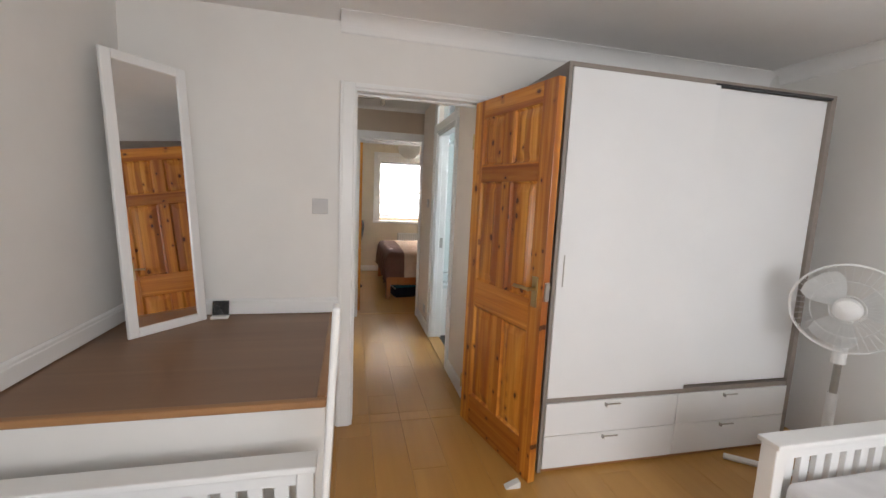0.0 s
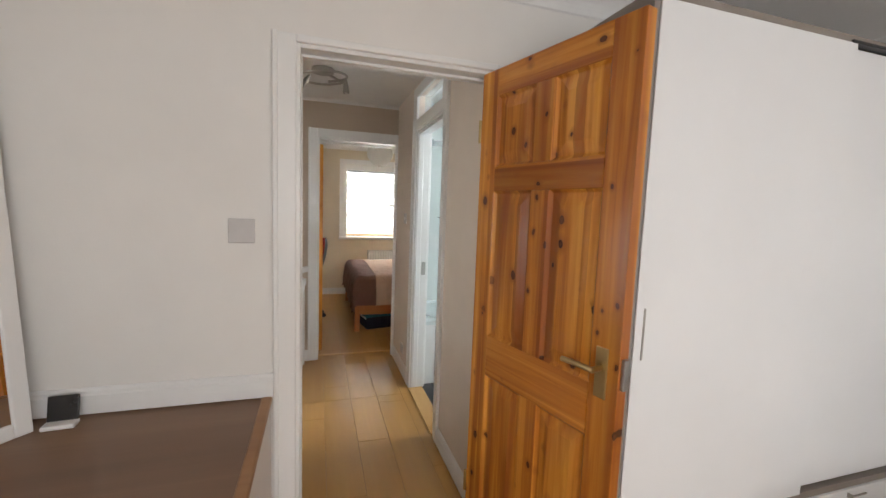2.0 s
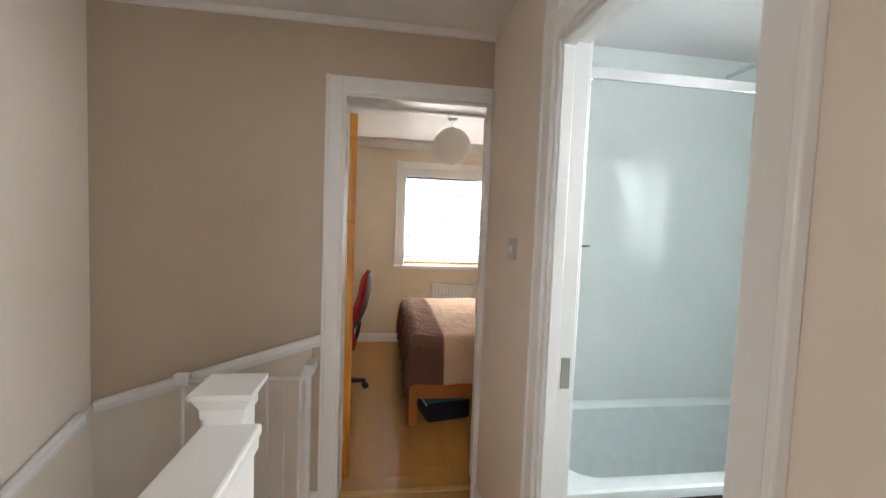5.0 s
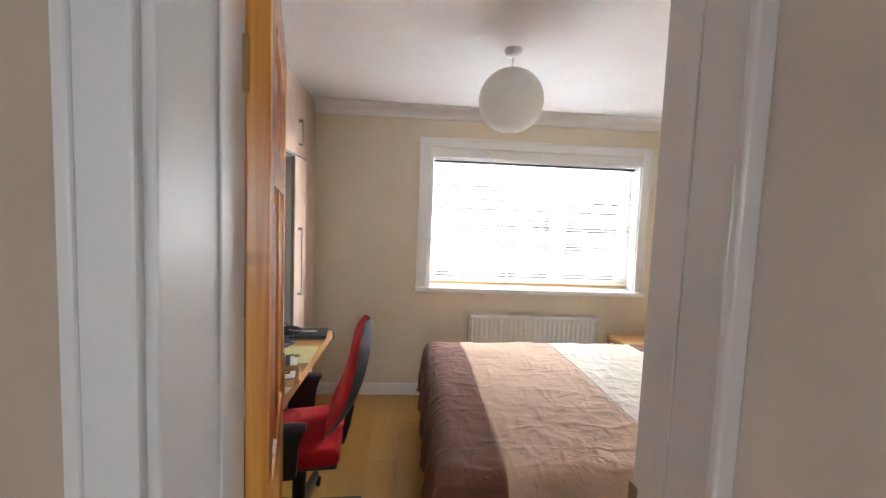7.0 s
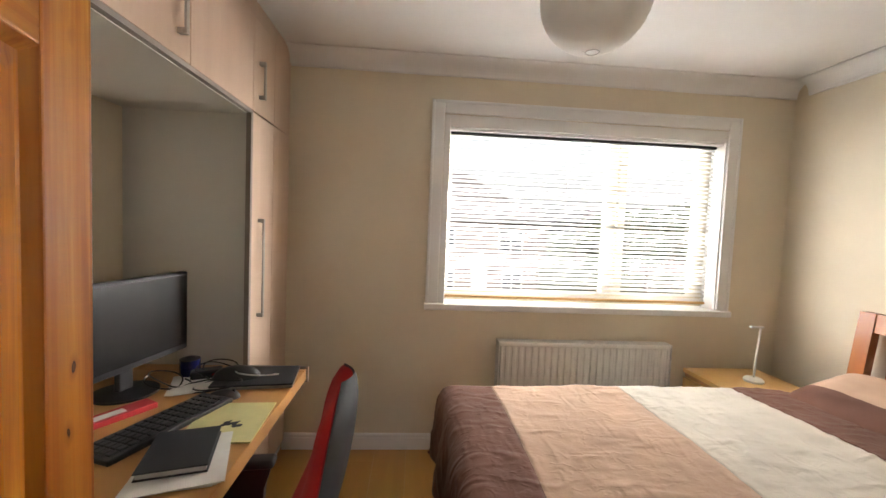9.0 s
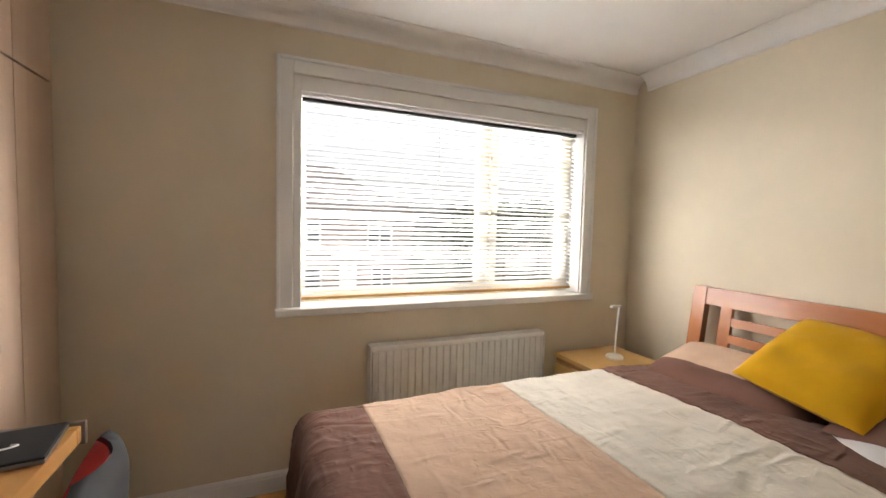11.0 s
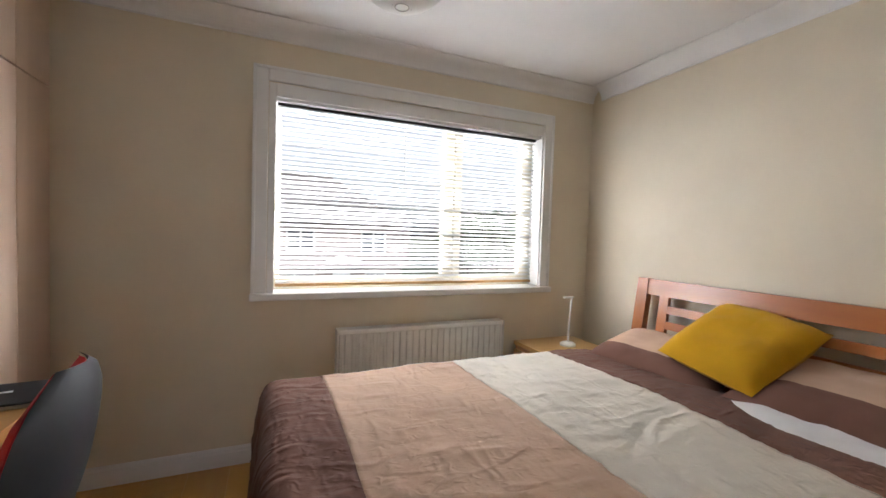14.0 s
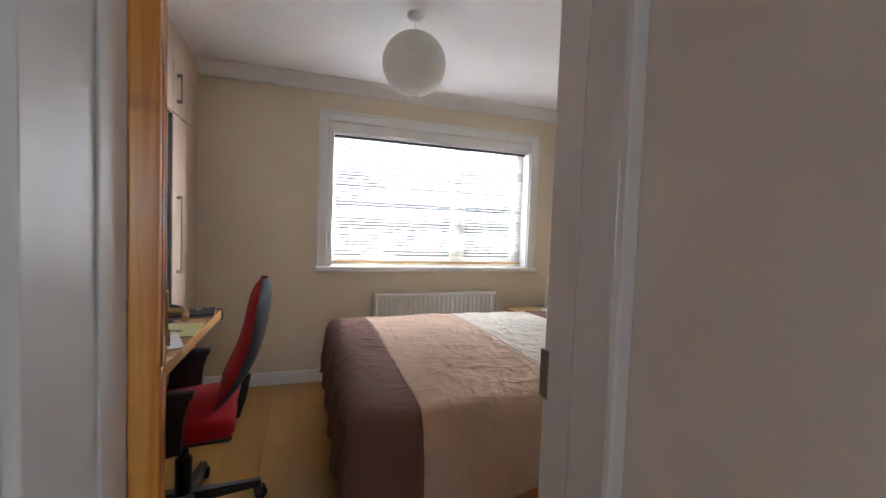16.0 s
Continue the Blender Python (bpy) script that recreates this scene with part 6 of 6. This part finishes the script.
def bedding():
    for y, mt, sd, lb, zz, tilt, xx in ((6.47, [BEIGE_CLOTH, BROWN_CLOTH], 1.0, "beige and brown striped pillow against the headboard", 0.675, -17, 2.36), (5.70, [BEIGE_CLOTH, BROWN_CLOTH], 5.0, "beige and brown striped pillow lying on a white pillow", 0.725, -17, 2.385), (5.70, [WHITE_CLOTH], 8.0, "white pillow under the striped pillow", 0.625, -6, 2.265)):
        p = thing("pillow", (xx, y, 0.56), lb, "pillow", "bed pillows")
        part("case", pillow_bm(0.70, 0.43, 0.13, pose(xx, y, zz, 0, tilt, 2), sd, 0.36 if len(mt) > 1 else None), mt, p, "", True)
    # the cushion lies back on the pillows
    tl, tr, bl, br = Vector((2.565, 6.30, 0.945)), Vector((2.575, 5.885, 0.925)), Vector((2.215, 6.36, 0.735)), Vector((2.20, 5.955, 0.715))
    c = (tl + tr + bl + br) / 4
    ax = ((tl + tr) - (bl + br)).normalized()
    ay = ((tl + bl) - (tr + br)).normalized()
    az = ax.cross(ay).normalized()
    ay = az.cross(ax)
    m = Matrix(((ax.x, ay.x, az.x, c.x), (ax.y, ay.y, az.y, c.y), (ax.z, ay.z, az.z, c.z + 0.01), (0, 0, 0, 1)))
    cu = thing("cushion", (c.x, c.y, 0.7), "square mustard yellow cushion leaning on the pillows", "cushion")
    part("cover", pillow_bm(0.465, 0.465, 0.15, m, 3.3), MUSTARD, cu, "", True)


def under_bed_bag():
    r = thing("storage_bag", pose(0.68, 5.62, 0, 0, 0, 12), "teal and black striped storage bag under the bed", "bag", "", False)
    teal, dark = fabric("teal_fabric", (0.02, 0.13, 0.17)), fabric("navy_fabric", (0.012, 0.014, 0.03))
    part("body", box(-0.17, -0.25, 0, 0.17, 0.25, 0.15, 0.03, 3), dark, r, "", True)
    part("lid", box(-0.172, -0.252, 0.145, 0.172, 0.252, 0.165, 0.01, 2), teal, r, "teal top")
    for i in range(11):
        y = -0.235 + 0.047 * i
        part("stripe", box(-0.1725, y, 0.125, -0.168, y + 0.02, 0.145), WHITE_CLOTH, r)


def bedside_table(x0, x1, y0, y1, top, label):
    r = thing("bedside_table", ((x0 + x1) / 2, (y0 + y1) / 2, 0), label, "bedside table", "bedside tables")
    part("top", box(x0, y0, top - 0.026, x1, y1, top, 0.002), BEECH, r)
    part("body", box(x0 + 0.02, y0 + 0.002, 0.0, x1 - 0.002, y1 - 0.002, top - 0.026), BEECH, r)
    part("recess", box(x0 + 0.012, y0 + 0.004, top - 0.052, x0 + 0.021, y1 - 0.004, top - 0.027), BROWN_TRIM, r, "dark finger groove")
    h = (top - 0.055 - 0.02) / 2
    for i in range(2):
        part("drawer", box(x0, y0 + 0.003, 0.02 + i * (h + 0.0), x0 + 0.019, y1 - 0.003, 0.02 + (i + 1) * h - 0.004, 0.002), BEECH, r)


def desk_lamp():
    x, y, z = 2.285, 7.12, 0.576
    r = thing("table_lamp", (x, y, z), "slim white reading lamp on the bedside table", "lamp")
    part("base", lathe([(0, 0), (0.05, 0), (0.052, 0.012), (0.042, 0.022), (0.02, 0.026), (0, 0.026)], 24, m=Matrix.Translation((x, y, z))), WHITE_PLASTIC, r, "", True)
    part("stem", tube([(x, y, z + 0.02), (x + 0.006, y, z + 0.15), (x + 0.016, y - 0.005, z + 0.32)], 0.006, 8), WHITE_PLASTIC, r, "", True)
    part("head", box(x - 0.05, y - 0.014, z + 0.318, x + 0.03, y + 0.006, z + 0.33, 0.004), WHITE_PLASTIC, r)


def vase():
    x, y, z = 2.318, 5.118, 0.571
    r = thing("vase", (x, y, z), "white and sand ceramic bottle with an orange stopper", "vase")
    m = Matrix.Translation((x, y, z))
    part("body", lathe([(0, 0), (0.050, 0), (0.058, 0.012), (0.062, 0.08), (0.062, 0.145), (0.060, 0.15)], 30, m=m), CERAMIC, r, "white matt ceramic body", True)
    part("shoulder", lathe([(0.060, 0.15), (0.052, 0.19), (0.030, 0.228), (0.017, 0.245), (0.015, 0.262), (0.0, 0.262)], 30, m=m), SAND, r, "sand coloured shoulder", True)
    part("stopper", lathe([(0, 0.262), (0.009, 0.262), (0.010, 0.30), (0.007, 0.325), (0, 0.327)], 14, m=m), plain("orange_glaze", (0.62, 0.16, 0.02), 0.3), r, "", True)
    part("bead", blob(0.011, 0.011, 0.013, (x + 0.004, y - 0.018, z + 0.28)), plain("red_glaze", (0.55, 0.03, 0.02), 0.3), r, "", True)


def flower_picture():
    w, h = 0.335, 0.452
    r = thing("framed_picture", Matrix.Translation((2.475, 5.138, 0.5705)) @ Matrix.Rotation(radians(-90), 4, "Z") @ Matrix.Rotation(radians(-23), 4, "X"), "black framed flower and bird drawing leaning on the wall", "picture", "", False)
    f = 0.02
    for a, b, c, d in ((-w / 2, 0, w / 2, f), (-w / 2, h - f, w / 2, h), (-w / 2, f, -w / 2 + f, h - f), (w / 2 - f, f, w / 2, h - f)):
        part("frame_bar", box(a, -0.012, b, c, 0.008, d, 0.002), BLACK, r)
    sheet = part("drawing", box(-w / 2 + f, -0.002, f, w / 2 - f, 0.004, h - f), plain("drawing_paper", (0.72, 0.72, 0.78), 0.6), r)
    pink, green, blue, teal = (plain(n, c, 0.7) for n, c in (("pink_ink", (0.6, 0.10, 0.17)), ("green_ink", (0.10, 0.28, 0.12)), ("blue_ink", (0.07, 0.16, 0.34)), ("teal_ink", (0.10, 0.30, 0.36))))

    def stroke(pts, rad, mt, nm):
        bm = tube([(x, -0.0028, z) for x, z in pts], rad, 5)
        for v in bm.verts:
            v.co.y = -0.0028 + (v.co.y + 0.0028) * 0.12
        part(nm, bm, mt, sheet)
    for k, rad in enumerate((0.012, 0.022, 0.033)):
        stroke([(-0.095 + rad * math.cos(u) * (1 + 0.15 * math.sin(5 * u + k)), 0.385 + rad * math.sin(u)) for u in [6.3 * i / 24 for i in range(25)]], 0.005, pink, "rose_stroke")
    stroke([(-0.05, 0.388), (-0.02, 0.405), (0.02, 0.40), (0.045, 0.385), (0.01, 0.372), (-0.03, 0.378), (-0.05, 0.388)], 0.005, green, "leaf_stroke")
    stroke([(-0.03, 0.385), (0.03, 0.392)], 0.006, green, "leaf_stroke")
    for k in range(6):
        a = -0.25 - 0.13 * k
        stroke([(0.0, 0.30 - 0.012 * k), (0.05 + 0.008 * k, 0.31 - 0.022 * k), (0.10 + 0.006 * k, 0.295 - 0.034 * k), (0.13, 0.27 - 0.04 * k)], 0.0055, blue if k % 2 else teal, "feather_stroke")
    for k in range(5):
        stroke([(-0.07 + 0.012 * k, 0.345 - 0.01 * k), (-0.05 + 0.01 * k, 0.30), (-0.07 + 0.012 * k, 0.25 - 0.012 * k), (-0.05 + 0.01 * k, 0.19)], 0.007, teal if k % 2 else blue, "wing_stroke")
    stroke([(0.095, 0.035), (0.11, 0.04), (0.12, 0.033)], 0.002, BLACK, "signature")


back_window()
venetian_blind()
radiator()
paper_lantern()
desk()
monitor()
keyboard()
desk_clutter()
office_chair()
bed_frame()
duvet()
bedding()
under_bed_bag()
bedside_table(2.008, 2.50, 6.965, 7.345, 0.575, "honey beech bedside table with a reading lamp")
bedside_table(1.985, 2.485, 4.925, 5.352, 0.570, "honey beech bedside table with a vase and picture")
desk_lamp()
vase()
flower_picture()


# ---- outside ----
GZ = -2.75
structure("ground", box(-400, -400, GZ - 0.5, 400, 600, GZ), GRASS, "rough grass and gardens outside", "ground")
structure("road", box(-60, 17.5, GZ, 60, 23, GZ + 0.02), ASPHALT, "grey asphalt road between the houses", "road")


def house():
    x0, x1, y0, y1, ez, rz = -6.0, 7.3, 27.0, 34.5, 1.9, 4.8
    r = thing("brick_house", ((x0 + x1) / 2, y0, GZ), "two storey brick house with a hipped tiled roof", "house")
    holes = [(1.15, 2.55, 0.2, 1.4), (4.95, 6.35, 0.15, 1.35), (-3.4, -1.9, 0.2, 1.4), (0.6, 2.6, -2.1, -0.9), (5.2, 6.4, -2.2, -0.9)]
    part("wall", wall_bm("x", x0, x1, y0, y0 + 0.25, GZ, ez, holes), BRICK, r)
    part("wall", wall_bm("y", y0 + 0.25, y1, x1 - 0.25, x1, GZ, ez), BRICK, r)
    part("wall", wall_bm("y", y0 + 0.25, y1, x0, x0 + 0.25, GZ, ez), BRICK, r)
    part("wall", wall_bm("x", x0 + 0.25, x1 - 0.25, y1 - 0.25, y1, GZ, ez), BRICK, r)
    bm = bmesh.new()
    o = 0.4
    b = [bm.verts.new(p) for p in ((x0 - o, y0 - o, ez - 0.1), (x1 + o, y0 - o, ez - 0.1), (x1 + o, y1 + o, ez - 0.1), (x0 - o, y1 + o, ez - 0.1))]
    ym = (y0 + y1) / 2
    t = [bm.verts.new((x0 + 3.6, ym, rz)), bm.verts.new((x1 - 3.8, ym, rz))]
    for f in ((b[0], b[1], t[1], t[0]), (b[1], b[2], t[1]), (b[2], b[3], t[0], t[1]), (b[3], b[0], t[0]), (b[3], b[2], b[1], b[0])):
        bm.faces.new(f)
    roof = part("roof", bm, ROOF, r)
    part("gutter", tube([(x0 - o, y0 - o - 0.05, ez - 0.1), (x1 + o, y0 - o - 0.05, ez - 0.1)], 0.07, 8), WHITE_PLASTIC, roof)
    dark = plain("far_window_glass", (0.06, 0.07, 0.08), 0.05)
    for a, c, z0, z1 in holes:
        w = part("window", box(a, y0 + 0.10, z0, c, y0 + 0.14, z1), dark, r)
        for s in (a, (a + c) / 2 - 0.04, c - 0.08):
            part("frame_bar", box(s, y0 + 0.02, z0, s + 0.08, y0 + 0.10, z1), WHITE_PLASTIC, w)
        for z in (z0, z1 - 0.08, z0 + (z1 - z0) * 0.68):
            part("frame_bar", box(a, y0 + 0.03, z, c, y0 + 0.10, z + 0.07), WHITE_PLASTIC, w)
        part("sill", box(a - 0.08, y0 - 0.08, z0 - 0.08, c + 0.08, y0 + 0.10, z0), WHITE_PLASTIC, w)
    part("porch_roof", prism([(3.1, -0.35), (4.9, -0.35), (4.9, -0.45), (4.0, -0.05), (3.1, -0.45)][:2] + [(4.9, -0.2), (3.9, 0.05), (3.1, -0.2)], y0 - 1.1, y0, "y"), WHITE_PLASTIC, r)
    part("door", box(3.5, y0 - 0.03, GZ, 4.4, y0, GZ + 2.0), GLOSS_WHITE, r)


def shrub_tree(x, y, h, rad, seed, label):
    rnd = random.Random(seed)
    r = thing("tree", (x, y, GZ), label, "tree", "street trees")
    part("trunk", lathe([(0.16, 0), (0.12, h * 0.25), (0.07, h * 0.6), (0.02, h * 0.85)], 9, m=Matrix.Translation((x, y, GZ))), BARK, r, "", True)
    bm = bmesh.new()
    for k in range(9):
        a = rnd.uniform(0, 6.28)
        z = h * rnd.uniform(0.3, 0.7)
        q = rad * rnd.uniform(0.5, 0.85)
        tube([(x, y, GZ + z), (x + q * 0.5 * math.cos(a), y + q * 0.5 * math.sin(a), GZ + z + 0.35), (x + q * math.cos(a), y + q * math.sin(a), GZ + z + 0.9)], 0.035, 5, bm)
    part("limbs", bm, BARK, r)
    vs, fs = [], []
    for k in range(3800):
        a, b = rnd.uniform(0, 6.28), math.acos(rnd.uniform(-1, 1))
        lump = 0.72 + 0.34 * noise.noise(Vector((math.cos(a) * 1.7 + seed, math.sin(a) * 1.7, math.cos(b) * 2.2)))
        q = rad * lump * rnd.uniform(0.45, 1.0) ** 0.5
        c = Vector((x + q * math.sin(b) * math.cos(a), y + q * math.sin(b) * math.sin(a), GZ + h * 0.64 + q * 1.0 * math.cos(b) * h * 0.42 / rad))
        d1 = Vector((rnd.gauss(0, 1), rnd.gauss(0, 1), rnd.gauss(0, 1))).normalized() * 0.15
        d2 = Vector((rnd.gauss(0, 1), rnd.gauss(0, 1), rnd.gauss(0, 1))).normalized() * 0.10
        n = len(vs)
        vs += [c - d1, c + d2, c + d1, c - d2]
        fs.append((n, n + 1, n + 2, n + 3))
    me = bpy.data.meshes.new("crown")
    me.from_pydata([v - Vector((x, y, GZ)) for v in vs], [], fs)
    me.materials.append(LEAF)
    ob = new("crown", me)
    ob.parent = r
    ob["kind"] = "stuff"


def parked_car(x, y):
    r = thing("parked_car", (x, y, GZ + 0.02), "white hatchback car parked on the road", "car")
    z = GZ + 0.02
    white = plain("white_car_paint", (0.75, 0.75, 0.76), 0.15)
    body = [(-2.0, 0.25), (2.0, 0.25), (2.05, 0.6), (1.95, 0.85), (1.05, 0.98), (0.45, 1.42), (-1.3, 1.46), (-1.95, 0.98), (-2.05, 0.6)]
    part("body", prism([(x + a, z + b) for a, b in body], y - 0.85, y + 0.85, "y"), white, r)
    for s in (y - 0.853, y + 0.853):
        part("side_window", prism([(x + a, z + b) for a, b in ((-1.5, 0.98), (0.8, 0.98), (0.38, 1.34), (-1.2, 1.36))], s - 0.004, s + 0.004, "y"), SCREEN, r)
    for a in (-1.25, 1.3):
        for s in (-0.82, 0.82):
            w = part("wheel", lathe([(0, -0.1), (0.31, -0.1), (0.32, 0), (0.31, 0.1), (0, 0.1)], 20, m=pose(x + a, y + s, z + 0.31, 90)), BLACK, r, "", True)
            part("rim", lathe([(0, -0.105), (0.2, -0.105), (0.2, 0.105), (0, 0.105)], 16, m=pose(x + a, y + s, z + 0.31, 90)), STEEL, w, "", True)


def far_house(x0, x1, y0, h):
    r = thing("far_house", ((x0 + x1) / 2, y0, GZ), "distant brick house with a gabled roof", "house", "distant houses")
    part("wall", box(x0, y0, GZ, x1, y0 + 7, GZ + h), BRICK, r)
    part("roof", prism([(y0 - 0.3, GZ + h), (y0 + 7.3, GZ + h), (y0 + 3.5, GZ + h + 2.3)], x0 - 0.3, x1 + 0.3, "x"), ROOF, r)
    for k in range(3):
        a = x0 + 0.8 + k * (x1 - x0 - 1.6) / 2.4
        part("window", box(a, y0 - 0.03, GZ + h - 1.6, a + 1.0, y0 + 0.05, GZ + h - 0.5), SCREEN, r)


house()
shrub_tree(11.8, 27.5, 5.6, 2.6, 4, "broad green tree beyond the road")
shrub_tree(16.0, 31.0, 6.2, 3.0, 9, "broad green tree beyond the road")
shrub_tree(20.5, 33.0, 6.8, 3.2, 13, "broad green tree beyond the road")
parked_car(7.9, 21.6)
far_house(8.5, 16, 52, 4.8)
far_house(-30, -12, 30, 4.8)
far_house(20, 34, 46, 4.8)


# ---- floor planks ----
def plank_floor(name, rects, label, seed, blocks=()):
    """Laminate boards laid along y, each clipped to its room. blocks: rooms' rectangles (x0, y0, x1, y1)."""
    rnd = random.Random(seed)
    root = thing(name, (rects[0][0], rects[0][1], 0), label, "floor")
    root["kind"] = "structure"
    w, length = 0.192, 1.285
    shared = {}
    for x0, y0, x1, y1 in rects:
        i0 = math.floor((x0 + 3) / w)
        x = -3 + i0 * w
        while x < x1:
            a, b = max(x, x0), min(x + w, x1)
            off = ((i0 * 0.37) % 1.0) * length
            i0 += 1
            x += w
            if b - a < 0.004:
                continue
            y = -5 + off
            while y < y1:
                c, d = max(y, y0), min(y + length, y1)
                y += length
                if d - c < 0.004:
                    continue
                key = (round(b - a, 3), round(d - c, 3))
                if key not in shared:
                    g = 0.0003
                    bm = bmesh.new()
                    hx, hy = key[0] / 2 - g, key[1] / 2 - g
                    lo = [bm.verts.new((sx * hx, sy * hy, -0.011)) for sx, sy in ((-1, -1), (1, -1), (1, 1), (-1, 1))]
                    mi = [bm.verts.new((sx * hx, sy * hy, -0.0008)) for sx, sy in ((-1, -1), (1, -1), (1, 1), (-1, 1))]
                    hi = [bm.verts.new((sx * (hx - 0.0007), sy * (hy - 0.0007), 0)) for sx, sy in ((-1, -1), (1, -1), (1, 1), (-1, 1))]
                    for p, q in ((lo, mi), (mi, hi)):
                        for k in range(4):
                            bm.faces.new((p[k], p[(k + 1) % 4], q[(k + 1) % 4], q[k]))
                    bm.faces.new(hi)
                    me = bpy.data.meshes.new("plank")
                    bm.to_mesh(me)
                    bm.free()
                    me.materials.append(LAMINATE)
                    shared[key] = me
                ob = new("plank", shared[key])
                ob.parent = root
                ob.location = Vector(((a + b) / 2, (c + d) / 2, 0)) - root.location


plank_floor("floor_front", [(FW, FS, FE, Y1), (D1[0], Y1, D1[1], 2.37)], "oak laminate floorboards of the front bedroom", 1)
plank_floor("floor_landing", [(-0.078, 2.37, 0.735, 3.665), (-0.10, 3.665, 0.735, Y2), (D2[0], Y2, D2[1], 4.62)], "oak laminate floorboards of the landing", 2)
plank_floor("floor_back", [(X0, 4.755, X1, YN), (D2[0], 4.62, D2[1], 4.755)], "oak laminate floorboards of the back bedroom", 3)
